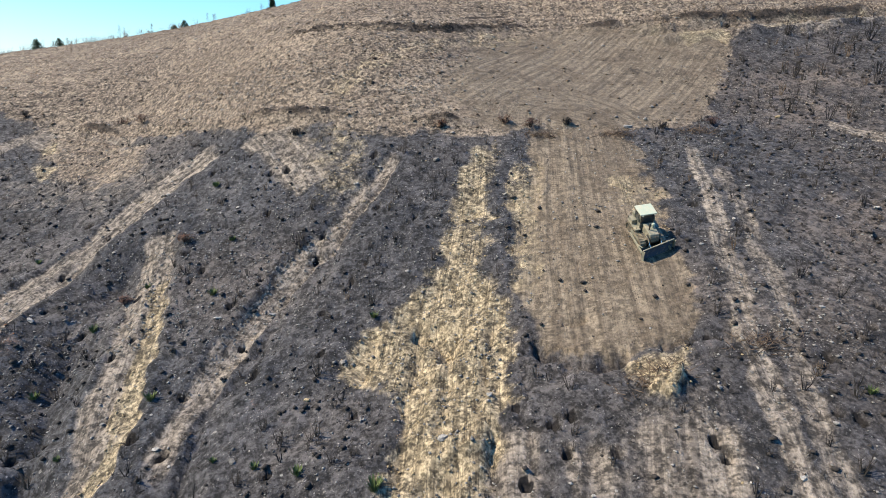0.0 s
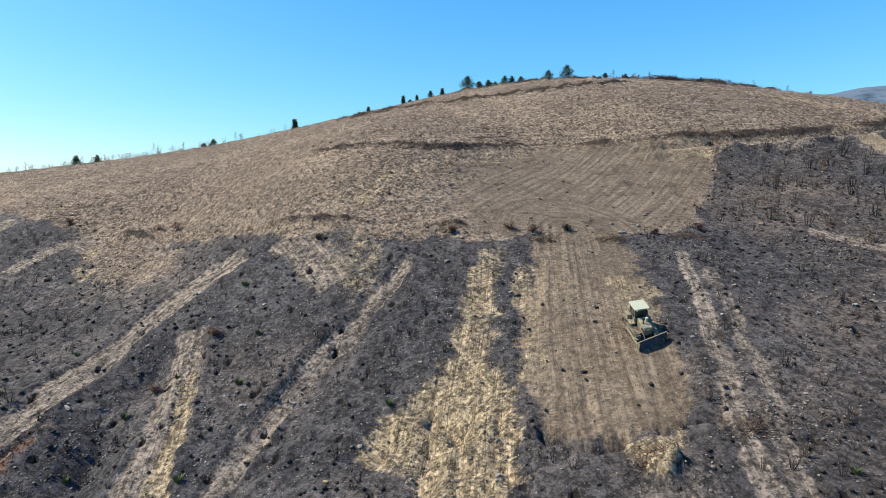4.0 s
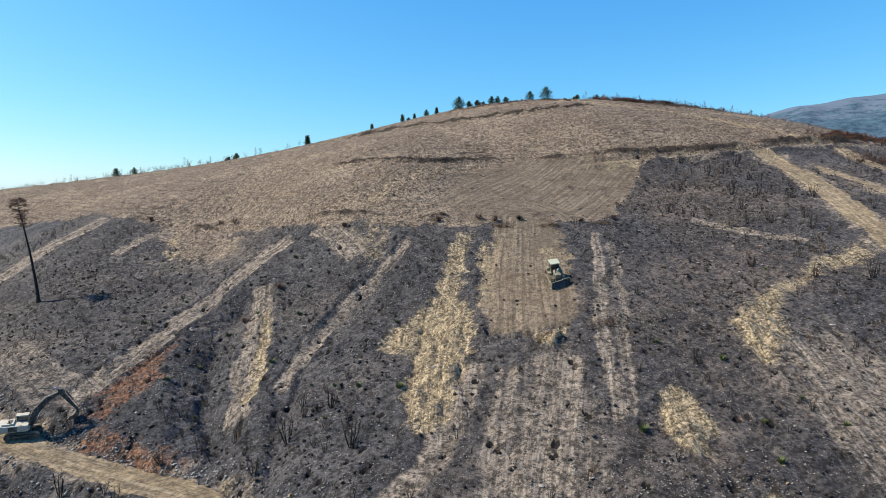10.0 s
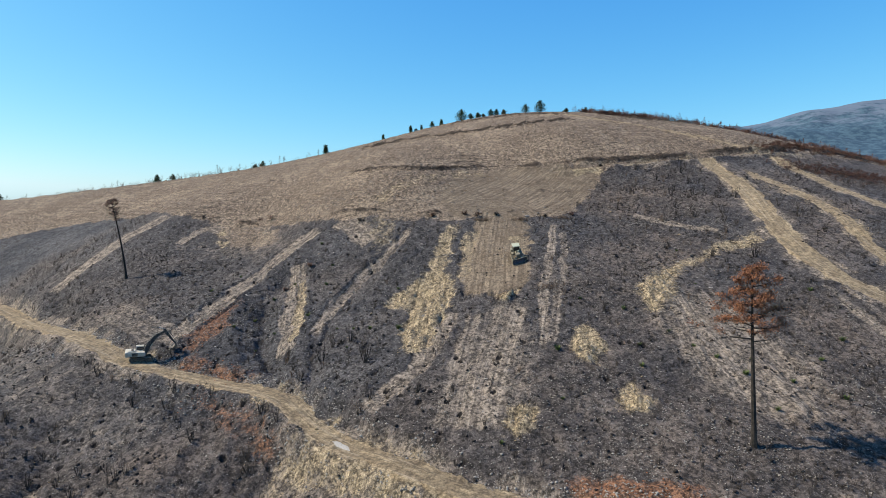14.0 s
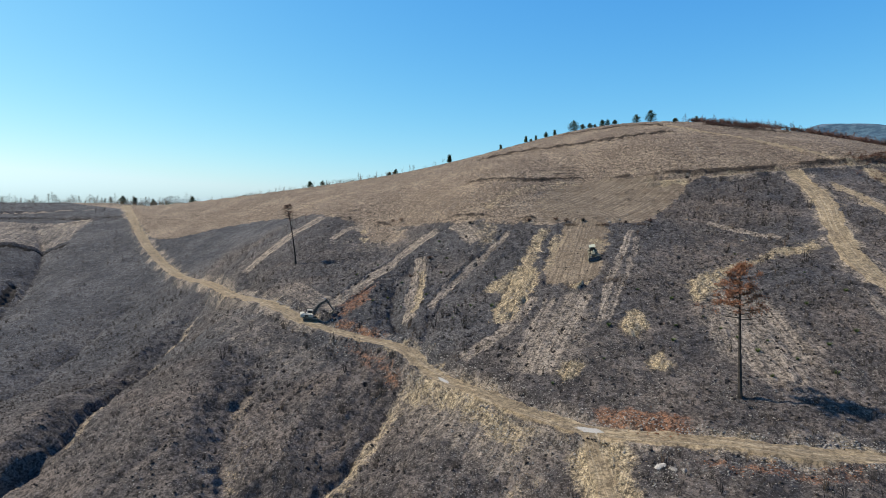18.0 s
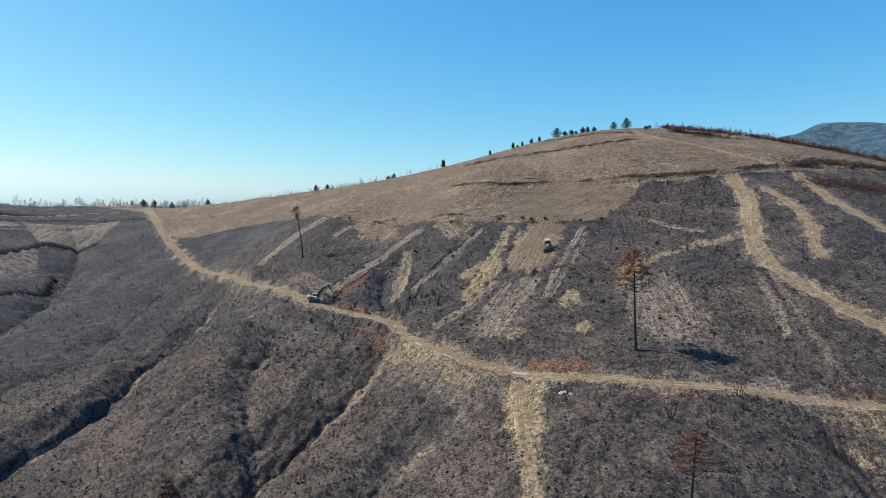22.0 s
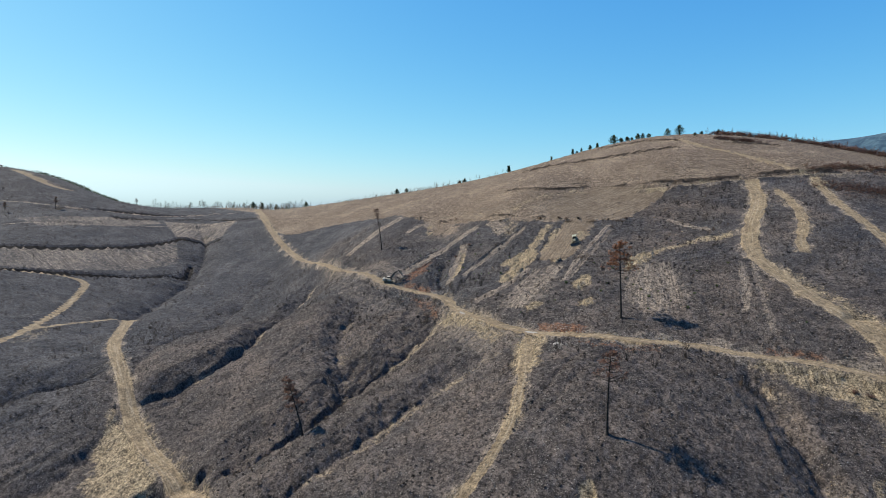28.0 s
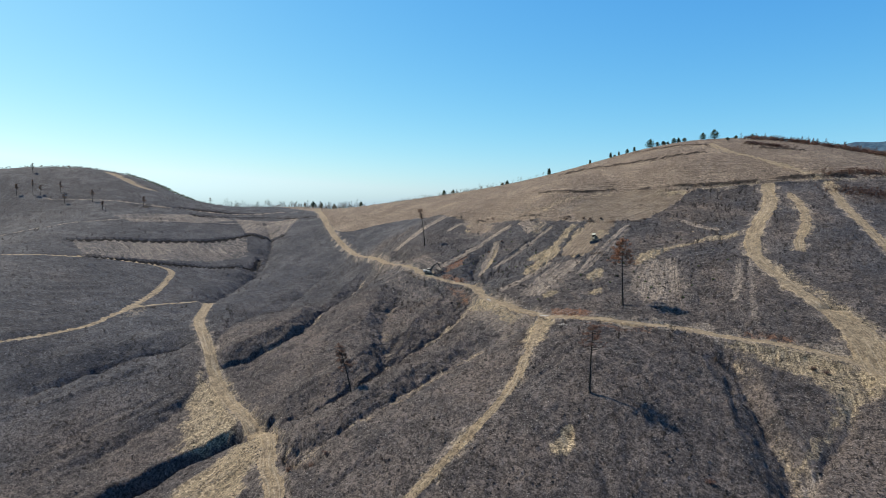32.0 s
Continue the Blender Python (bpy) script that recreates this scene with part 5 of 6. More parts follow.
def green_pine(height, width, seed, needle, name, label, bushy=False):
    rng = random.Random(seed)
    t = thing(name, Matrix(), label, "tree", "trees on the skyline")
    trunk, crown = Soup(), Soup()
    trunk.stem((0, 0, -0.3), (0.05, 0, height * 0.9), 0.06 + height * 0.02, 0.02, 6)
    levels = 12
    for k in range(levels):
        u = 0.14 + 0.86 * k / (levels - 1)
        out = width / 2 * ((1 - u) ** 0.8 + 0.08 if not bushy else math.sin(math.pi * min(1, u * 0.92 + 0.12)) + 0.1)
        for q in range(5 if u < 0.8 else 3):
            a = q * math.tau / 5 + k * 0.9 + rng.uniform(-0.4, 0.4)
            r = out * rng.uniform(0.6, 1.2)
            tip = Vector((math.cos(a) * r, math.sin(a) * r, height * u + rng.uniform(-0.1, 0.35)))
            trunk.stem((0, 0, height * u - 0.1), tip, 0.03, 0.01, 3)
            for s in (0.45, 0.75, 1.0):
                needles(crown, Vector((0, 0, height * u)).lerp(tip, s), 15, 0.34 + 0.02 * height, 0.20 + 0.035 * height, rng)
    needles(crown, (0, 0, height), 14, 0.4, 0.12, rng)
    part("trunk", trunk, BARK, t)
    part("crown", crown, needle, t)
    return t


KINDS = [
    green_pine(5.0, 4.4, 21, PINE, "pine_tree", "round dark green pine on the skyline above ploughed soil", True),
    green_pine(3.6, 1.7, 22, PINE, "pine_tree", "slim dark green young pine on the skyline"),
    green_pine(3.0, 3.2, 23, OLIVE, "evergreen_oak", "low grey-green evergreen oak on the skyline", True),
    green_pine(4.2, 3.4, 24, PINE, "pine_tree", "broad dark green pine on the skyline", True),
]
SKYLINE = [
    (91, 240, 0, 1.15), (49, 249, 0, 1.15), (68, 246, 3, 0.75), (72, 245, 2, 0.8), (58, 247, 2, 0.9), (61, 247, 2, 0.55), (104, 236, 2, 0.7), (113, 230, 3, 0.8), (118, 227, 2, 0.6),
    (33, 251, 3, 0.7), (27, 251, 1, 0.65), (24, 251, 2, 0.5), (21, 251, 1, 0.9), (6, 251, 1, 0.75), (-25, 251, 1, 1.2), (-58, 250, 3, 0.7), (-62, 251, 2, 0.7), (-106, 257, 3, 0.7), (-114, 257, 3, 0.9),
    (-200, 272, 3, 1.0), (-161, 266, 2, 0.6), (-262, 305, 1, 1.4), (-272, 306, 3, 1.3), (-236, 286, 3, 1.0), (96, 212, 2, 0.6),
]
for n, (x, y, kind, size) in enumerate(SKYLINE):
    m = Matrix.Translation((x, y, ground(x, y))) @ pose(0, 0, 0, 0, 0, n * 77) @ Matrix.Scale(size * 1.05, 4)
    copy_thing(KINDS[kind], m).matrix_basis = m
for kind, (x, y) in zip(KINDS, ((84, 244), (38, 250), (54, 248), (65, 246))):
    kind.matrix_basis = Matrix.Translation((x, y, ground(x, y))) @ Matrix.Scale(0.9, 4)


# ---- shrubs, sprouts, stones ----
def shrub_soup(rng, height, stems, sides=3, twigs=2, leaf=None):
    s = Soup()
    for _ in range(stems):
        a, lean = rng.uniform(0, math.tau), rng.uniform(0.08, 0.55)
        h = height * rng.uniform(0.5, 1.1)
        d = Vector((math.cos(a) * lean, math.sin(a) * lean, 1)).normalized()
        base = Vector((math.cos(a) * 0.09, math.sin(a) * 0.09, -0.08))
        mid = base + d * h * 0.5
        bend = Vector((rng.gauss(0, 0.18), rng.gauss(0, 0.18), 1)).normalized()
        tip = mid + (d * 0.5 + bend * 0.5) * h * 0.5
        s.stem(base, mid, 0.034, 0.024, sides)
        s.stem(mid, tip, 0.024, 0.009, sides)
        for _ in range(twigs):
            p = base.lerp(tip, rng.uniform(0.35, 0.85))
            q = p + Vector((rng.gauss(0, 0.4), rng.gauss(0, 0.4), rng.uniform(0.2, 0.7))) * h * 0.38
            s.stem(p, q, 0.017, 0.008, sides)
    return s


def many(name, meshes, poses, material, label, category, kind="stuff"):
    """One mesh out of many placed copies: meshes are (points, faces) arrays, poses (number, 4x4 array)."""
    verts, faces, base = [], [], 0
    for k, m in poses:
        v, f = meshes[k]
        verts.append(v @ m[:3, :3].T + m[:3, 3])
        faces.append(f + base)
        base += len(v)
    v, f = np.concatenate(verts), np.concatenate(faces).astype(np.int32)
    mesh = bpy.data.meshes.new(name)
    mesh.vertices.add(len(v))
    mesh.vertices.foreach_set("co", v.astype(np.float32).ravel())
    mesh.loops.add(f.size)
    mesh.loops.foreach_set("vertex_index", f.ravel())
    mesh.polygons.add(len(f))
    mesh.polygons.foreach_set("loop_start", np.arange(0, f.size, f.shape[1], dtype=np.int32))
    mesh.update(calc_edges=True)
    mesh.materials.append(material)
    return tagged(new(name, mesh), label, category, kind=kind)


def triangles(soup):
    f = []
    for face in soup.f:
        for k in range(1, len(face) - 1):
            f.append((face[0], face[k], face[k + 1]))
    return np.array(soup.v, float), np.array(f, int)


def turned(x, y, z, spin, sx, sy=None, sz=None, tip=0.0):
    c, s = math.cos(spin), math.sin(spin)
    m = np.eye(4)
    ct, st = math.cos(tip), math.sin(tip)
    m[:3, :3] = np.array([[c, -s, 0], [s, c, 0], [0, 0, 1]]) @ np.array([[1, 0, 0], [0, ct, -st], [0, st, ct]]) @ np.diag([sx, sy or sx, sz or sx])
    m[:3, 3] = x, y, z
    return m


def charred_at(x, y):
    return 1 - max(soil_at(BARE, x, y), soil_at(DRIVE, x, y), soil_at(GOLD, x, y) * 1.3, soil_at(RED, x, y), soil_at(SCRAPE, x, y) * 0.75)


draw = random.Random(5)
SHRUBS = [shrub_soup(random.Random(60 + k), 0.75 + 0.13 * k, 4 + k % 4, 3, 2 + k % 2) for k in range(8)]
SHRUB_MESHES = [s.mesh("burnt_shrub", SINGED if k in (2, 6) else CHARRED) for k, s in enumerate(SHRUBS)]
for n in range(290):
    while True:
        x, y = draw.uniform(-34, 68), draw.uniform(8, 70)
        if charred_at(x, y) > draw.uniform(0.35, 1.0) - 0.1:
            break
    k = draw.randrange(8)
    ob = new("burnt_shrub", SHRUB_MESHES[k])
    ob.matrix_world = Matrix.Translation((x, y, ground(x, y))) @ pose(0, 0, 0, 0, 0, draw.uniform(0, 360)) @ Matrix.Scale(draw.uniform(0.55, 1.25), 4)
    tagged(ob, "singed brown leafless shrub standing in ash" if k in (2, 6) else "charred black leafless shrub standing in ash", "shrub", "burnt shrubs on the slope")


def twiggy(rng, height, stems):
    """A burnt bush of few faces: bent spikes with a side twig each."""
    v, f = [], []
    def spike(a, b, r):
        n = len(v)
        v.extend([a + Vector((r, 0, 0)), a + Vector((-r * 0.5, r * 0.87, 0)), a + Vector((-r * 0.5, -r * 0.87, 0)), b])
        f.extend([(n, n + 1, n + 3), (n + 1, n + 2, n + 3), (n + 2, n, n + 3)])

    for _ in range(stems):
        a, lean = rng.uniform(0, math.tau), rng.uniform(0.08, 0.6)
        tip = Vector((math.cos(a) * lean, math.sin(a) * lean, 1)) * height * rng.uniform(0.45, 1.1)
        base = Vector((math.cos(a), math.sin(a), -0.8)) * 0.09
        spike(base, tip, 0.036)
        for _ in range(2):
            p = base.lerp(tip, rng.uniform(0.3, 0.7))
            spike(p, p + Vector((rng.gauss(0, 0.4), rng.gauss(0, 0.4), rng.uniform(0.3, 0.8))) * height * 0.42, 0.022)
    return np.array(v, float), np.array(f, int)


for spots, low, count in (((-62, 4), (-4, 38), 70), ((56, 36), (98, 97), 75), ((10, -38), (100, -24), 40)):
    made = 0
    while made < count:
        x, y = draw.uniform(spots[0], low[0]), draw.uniform(spots[1], low[1])
        if soil_at(DRIVE, x, y) > 0.1 or charred_at(x, y) < draw.uniform(0.1, 0.8):
            continue
        k, made = draw.randrange(8), made + 1
        ob = new("charred_sapling", SHRUB_MESHES[k])
        ob.matrix_world = Matrix.Translation((x, y, ground(x, y))) @ pose(0, 0, 0, 0, 0, draw.uniform(0, 360)) @ Matrix.Scale(draw.uniform(1.2, 2.2), 4)
        tagged(ob, "tall singed brown sapling beside the dirt track" if k in (2, 6) else "tall charred bare sapling beside the dirt track", "sapling", "burnt saplings by the tracks")
thin = [twiggy(random.Random(90 + k), 0.8 + 0.15 * k, 5 + k % 3) for k in range(6)]
poses = []
while len(poses) < 15000:
    x, y = draw.uniform(-150, 150), draw.uniform(-112, 125)
    if -34 < x < 68 and 8 < y < 70 and draw.random() < 0.72:
        continue
    clump = grain(x, y, 16, 71)
    if charred_at(x, y) > draw.uniform(0.4, 1.0) and clump + 0.45 > draw.uniform(-0.7, 0.9):
        poses.append((draw.randrange(6), turned(x, y, ground(x, y), draw.uniform(0, 6.28), 0.35 + 0.9 * draw.random() ** 2)))
many("charred_scrub", thin, poses, CHARRED, "scattered charred leafless scrub on burnt slopes", "scrub")
poses = []
while len(poses) < 5200:
    x, y = draw.uniform(-480, -130), draw.uniform(-100, 330)
    if charred_at(x, y) > draw.uniform(0.4, 1.0):
        s = draw.uniform(0.5, 1.4)
        poses.append((draw.randrange(6), turned(x, y, ground(x, y), draw.uniform(0, 6.28), s * 1.3, s * 1.3, s)))
many("far_charred_scrub", thin, poses, CHARRED, "charred scrub on the far burnt slopes", "scrub")


def tuft_soup(rng, blades, height, spread):
    s = Soup()
    for _ in range(blades):
        a, r = rng.uniform(0, math.tau), rng.uniform(0, spread)
        p = Vector((math.cos(a) * r, math.sin(a) * r, -0.03))
        h = height * rng.uniform(0.5, 1.1)
        tip = p + Vector((math.cos(a) * h * 0.55, math.sin(a) * h * 0.55, h))
        w = Vector((-math.sin(a), math.cos(a), 0)) * 0.026
        s.add([p - w, p + w, p.lerp(tip, 0.6) + w * 1.3, tip, p.lerp(tip, 0.6) - w * 1.3], [(0, 1, 2, 3, 4)])
    return s


TUFTS = [tuft_soup(random.Random(30 + k), 70, 0.40 + 0.07 * k, 0.24).mesh("green_tuft", SPROUT) for k in range(4)]
TUFT_PLACES = [(-10, 37), (-7, 35.5), (-4, 34), (-24, 55), (-27, 49), (-22, 41), (2, 47.5), (-13, 55), (-12, 62), (-15, 71), (-25, 38), (-30, 44), (46, 12), (48, 9), (50, 5), (44, 16), (53, 8), (56, 3), (36, 9), (25, 15), (57, 30), (61, 44), (66, 20), (70, 10), (63, 6), (72, 33), (34, 29), (40, 24), (38, 14), (60, -2), (68, -6), (49, -3), (-33, 66), (-38, 60), (76, 24), (88, -10), (22, 4), (-20, 59), (-16, 44), (1, 31), (-8, 29), (12, -2)]
for n, (x, y) in enumerate(TUFT_PLACES):
    ob = new("green_tuft", TUFTS[n % 4])
    ob.matrix_world = Matrix.Translation((x, y, ground(x, y))) @ pose(0, 0, 0, 0, 0, n * 53) @ Matrix.Scale(0.8 + 0.13 * (n % 5), 4)
    tagged(ob, "fresh green tuft sprouting from burnt ground", "plant", "green sprouts")


def rock_soup(rng, flat=0.5, jag=0.28, level=1):
    bm = bmesh.new()
    bmesh.ops.create_icosphere(bm, subdivisions=level, radius=0.5)
    for v in bm.verts:
        v.co *= 1 + rng.uniform(-jag, jag)
        v.co.z *= flat
    s = Soup()
    bm.verts.ensure_lookup_table()
    s.add([v.co.copy() for v in bm.verts], [[v.index for v in f.verts] for f in bm.faces])
    bm.free()
    return s


ROCKS = [rock_soup(random.Random(70 + k), 0.35 + 0.1 * (k % 4), 0.3, 2 if k < 3 else 1).mesh("rock", (PALE_STONE, GREY_STONE, PALE_STONE, GREY_STONE, PALE_STONE, CLOD)[k]) for k in range(6)]
ROCK_WORDS = ["pale slate rock", "grey slate rock", "pale slate slab", "dark grey slate rock", "pale chipped slate stone", "yellow earthy rock"]
for n in range(280):
    while True:
        x, y = draw.uniform(-36, 70), draw.uniform(6, 75)
        if max(soil_at(FURROW, x, y), 0.6 * soil_at(BARE, x, y)) < draw.random() * 0.9:
            break
    k = draw.randrange(6)
    ob = new("rock", ROCKS[k])
    size = 0.22 + 0.62 * draw.random() ** 3.5
    ob.matrix_world = Matrix.Translation((x, y, ground(x, y) + size * 0.08)) @ pose(0, 0, 0, draw.uniform(-15, 15), draw.uniform(-15, 15), draw.uniform(0, 360)) @ Matrix.Diagonal((size, size * draw.uniform(0.5, 1.0), size, 1))
    tagged(ob, ROCK_WORDS[k] + " lying loose on the burnt slope", "rock", "loose rocks")
slab = new("white_slab", ROCKS[2])
slab.matrix_world = Matrix.Translation((35.4, 69.3, ground(35.4, 69.3) + 0.12)) @ Matrix.Diagonal((1.3, 0.6, 0.8, 1))
tagged(slab, "flat white stone slab on ploughed soil", "rock")
for x, y, size, spin in ((24.0, -26.3, 1.7, 25), (25.3, -27.2, 1.2, -40), (26.6, -27.9, 1.0, 70)):
    ob = new("rock", ROCKS[0 if size > 1.5 else 1])
    ob.matrix_world = Matrix.Translation((x, y, ground(x, y) + 0.15)) @ pose(0, 0, 0, 12, -8, spin) @ Matrix.Diagonal((size, size * 0.55, size * 0.9, 1))
    tagged(ob, "large pale slate boulder rolled below the dirt road", "rock", "boulders below the road")
SMALL = []
for k in range(6):
    r = random.Random(120 + k)
    v = np.array([(0.5, 0, 0), (-0.5, 0, 0), (0, 0.5, 0), (0, -0.5, 0), (0, 0, 0.3), (0, 0, -0.3)]) * (1 + np.array([[r.uniform(-0.35, 0.35)] for _ in range(6)]))
    SMALL.append((v, np.array([(0, 2, 4), (2, 1, 4), (1, 3, 4), (3, 0, 4), (2, 0, 5), (1, 2, 5), (3, 1, 5), (0, 3, 5)])))


def scatter(name, count, low, high, test, small, large, material, label, category, lift=0.15, bias=3):
    poses = []
    tries = 0
    while len(poses) < count and tries < count * 12:
        tries += 1
        x, y = draw.uniform(low[0], high[0]), draw.uniform(low[1], high[1])
        if test(x, y) > draw.random():
            s = small + (large - small) * draw.random() ** bias
            poses.append((draw.randrange(6), turned(x, y, ground(x, y) + s * lift, draw.uniform(0, 6.28), s, s * draw.uniform(0.5, 1), s * draw.uniform(0.6, 1.1), draw.uniform(-0.3, 0.3))))
    return many(name, SMALL, poses, material, label, category)


def stony(x, y):
    return (0.12 + 0.9 * max(0.0, grain(x, y, 9, 81) + 0.1) ** 1.5) * (1 - soil_at(DRIVE, x, y)) * (1 - 0.85 * soil_at(FURROW, x, y))


scatter("pale_stones", 30000, (-50, -30), (80, 100), stony, 0.06, 0.36, PALE_STONE, "pale stone chips strewn over the burnt slope", "stones", 0.15, 2.4)
scatter("grey_stones", 14000, (-60, -95), (115, 100), stony, 0.10, 0.50, GREY_STONE, "grey stones strewn over the burnt slope", "stones")
scatter("lower_stones", 17000, (-130, -110), (125, 0), stony, 0.08, 0.42, PALE_STONE, "pale stones strewn over the lower spurs", "stones")
scatter("yellow_clods", 16000, (-60, -95), (118, 85), lambda x, y: soil_at(GOLD, x, y) * 1.2 * (1 - soil_at(DRIVE, x, y)), 0.05, 0.36, CLOD, "yellow clods of dug subsoil", "clods", 0.2)
scatter("red_clods", 1800, (-45, 20), (35, 58), lambda x, y: soil_at(RED, x, y), 0.08, 0.42, RED_CLOD, "red clay clods along the cut banks", "clods", 0.2)
scatter("road_red_clods", 900, (14, -32), (95, -6), lambda x, y: soil_at(RED, x, y), 0.08, 0.42, RED_CLOD, "red clay clods on the road bank", "clods", 0.2)
scatter("field_clods", 34000, (-150, 60), (190, 250), lambda x, y: soil_at(BARE, x, y) * (0.35 + 0.65 * soil_at(LITTER, x, y)) * (1 - 0.6 * soil_at(FURROW, x, y)), 0.16, 0.75, BROWN_CLOD, "brown clods of ploughed soil", "clods", 0.1)
scatter("field_stones", 2600, (-150, 60), (190, 250), lambda x, y: soil_at(BARE, x, y), 0.15, 0.75, PALE_STONE, "pale stones turned up by the plough", "stones", 0.15)


scatter("charred_stumps", 16000, (-130, -110), (125, 100), lambda x, y: charred_at(x, y) * (0.3 + 0.7 * max(0.0, 0.3 + grain(x, y, 7, 84))), 0.20, 0.75, CHARRED, "black charred stumps and tussocks on the ash", "stumps", 0.2, 1.8)
ROADSIDE = rounded([(-82, 76), (-68, 60), (-52, 42), (-41, 36), (-29.5, 30), (-19, 24), (-11, 15), (-4, 7), (4, -1), (13, -9), (26, -17), (45, -21), (58, -20)])
run = np.r_[0, np.cumsum(np.linalg.norm(np.diff(ROADSIDE, axis=0), axis=1))]
poses = []
while len(poses) < 5200:
    s, off = draw.uniform(0, run[-1]), draw.choice((0.6, 0.9, -6.4, -7.4)) + draw.gauss(0, 1.1)
    x, y = float(np.interp(s, run, ROADSIDE[:, 0])) + 0.62 * off, float(np.interp(s, run, ROADSIDE[:, 1])) + 0.75 * off
    if soil_at(DRIVE, x, y) < 0.4 and grain(x, y, 6, 83) > draw.uniform(-0.9, 0.5):
        size = 0.10 + 0.45 * draw.random() ** 3
        poses.append((draw.randrange(6), turned(x, y, ground(x, y) + 0.1 * size, draw.uniform(0, 6.28), size, size * draw.uniform(0.5, 1), size, draw.uniform(-0.4, 0.4))))
many("roadside_stones", SMALL, poses, PALE_STONE, "pale broken stones heaped along the road banks", "stones")


def mud_patch(x, y, length, width, spin, label):
    """A flat pale patch of dried mud lying on the road."""
    s, n = Soup(), 22
    rows = [[(math.cos(k * math.tau / n) * r * (1 + 0.22 * math.sin(3 * k * 0.9 + 1) * r), math.sin(k * math.tau / n) * r * (1 + 0.18 * math.cos(2 * k * 0.8))) for k in range(n)] for r in (0.33, 0.66, 1.0)]
    c, t = math.cos(spin), math.sin(spin)
    flat = [(0, 0)] + [q for row in rows for q in row]
    pts = [(x + a * length / 2 * c - b * width / 2 * t, y + a * length / 2 * t + b * width / 2 * c) for a, b in flat]
    s.add([(px, py, ground(px, py) + 0.03 - (0.025 if k > 2 * n else 0)) for k, (px, py) in enumerate(pts)],
          [(0, 1 + k, 1 + (k + 1) % n) for k in range(n)] + [(1 + r * n + k, 1 + (r + 1) * n + k, 1 + (r + 1) * n + (k + 1) % n, 1 + r * n + (k + 1) % n) for r in range(2) for k in range(n)])
    return tagged(new("mud_patch", s.mesh("mud_patch", MUD)), label, "mud")


MUD = stone("pale_dried_mud", (0.24, 0.23, 0.21), (0.34, 0.33, 0.31))
mud_patch(16.3, -15.0, 4.2, 2.0, -0.5, "pale grey dried mud patch on the dirt road")
mud_patch(-8.2, 6.0, 3.4, 1.0, -0.9, "grey muddy puddle stain on the dirt road")


def scorched_bush(x, y, size, seed, material, label):
    rng = random.Random(seed)
    b = thing("scorched_bush", Matrix.Translation((x, y, ground(x, y))), label, "bush", "scorched bushes")
    part("stems", shrub_soup(rng, size, 9, 3, 3), CHARRED, b)
    s = Soup()
    for _ in range(26):
        needles(s, (rng.gauss(0, size * 0.32), rng.gauss(0, size * 0.28), size * rng.uniform(0.15, 0.8)), 16, 0.22, 0.14, rng)
    part("foliage", s, material, b)
    return b


BUSHES = [(-31, 99.5, 1.7), (-34.5, 101.5, 1.3), (-52, 109, 1.2), (20, 71.5, 1.1), (23, 70.4, 1.3), (28, 70.8, 0.9), (-17, 63, 1.0), (-22, 58, 0.9), (-6, 76, 1.0), (90, -34, 1.2), (93, -35, 1.0), (66, 97, 1.1), (12, 71.5, 1.0), (47, 69.5, 1.0), (40, 68.8, 0.8), (-29, -86, 1.6), (-26, -84, 1.4), (-41, -81, 1.3), (-33, -90, 1.3), (62, -78, 1.3), (66, -80, 1.1)]
for n, (x, y, size) in enumerate(BUSHES):
    scorched_bush(x, y, size, 300 + n, (DULL_NEEDLE, HEATH, CHARRED)[n % 3], ("dull brown scorched bush beside bare soil", "red-brown scorched bush beside bare soil", "black charred bush beside bare soil")[n % 3])


# brush rolled into banks along the terraces, and dead litter on the field
def stick(rng):
    s = Soup()
    s.stem((0, 0, 0), (rng.uniform(-0.15, 0.15), rng.uniform(-0.15, 0.15), 1), 0.03, 0.012, 3)
    return triangles(s)


STICKS = [stick(random.Random(140 + k)) for k in range(6)]
poses, dark = [], []
for number, line in enumerate(TERRACES):
    pts = rounded(line)
    steps = np.r_[0, np.cumsum(np.linalg.norm(np.diff(pts, axis=0), axis=1))]
    for _ in range(int(steps[-1] * 26)):
        s = draw.uniform(0, steps[-1])
        x = float(np.interp(s, steps, pts[:, 0])) + draw.gauss(0, 0.8)
        y = float(np.interp(s, steps, pts[:, 1])) + draw.gauss(0, 0.8)
        if soil_at(LITTER, x, y) < draw.uniform(0.1, 0.6):
            continue
        size = draw.uniform(0.35, 1.0) * (1.0 if number != 4 else 0.7)
        (poses if draw.random() < 0.5 else dark).append((draw.randrange(6), turned(x, y, ground(x, y) - 0.1, draw.uniform(0, 6.28), 1.3, 1.3, size, draw.choice((-1, 1)) * draw.uniform(0.5, 1.5))))
many("brush_bank", STICKS, poses, SINGED, "rows of dead brown brush rolled along terraces", "brush")
many("dark_brush_bank", STICKS, dark, CHARRED, "rows of charred brush rolled along terraces", "brush")
poses = []
while len(poses) < 9000:
    x, y = draw.uniform(-150, 190), draw.uniform(62, 250)
    if soil_at(BARE, x, y) > 0.6 and draw.random() < 0.75 - 0.5 * soil_at(FURROW, x, y):
        poses.append((draw.randrange(6), turned(x, y, ground(x, y), draw.uniform(0, 6.28), 1.3, 1.3, draw.uniform(0.3, 0.9), draw.choice((-1, 1)) * draw.uniform(0.6, 1.4))))
many("field_litter", STICKS, poses, SINGED, "dead twigs littering the ploughed field", "litter")
poses = []
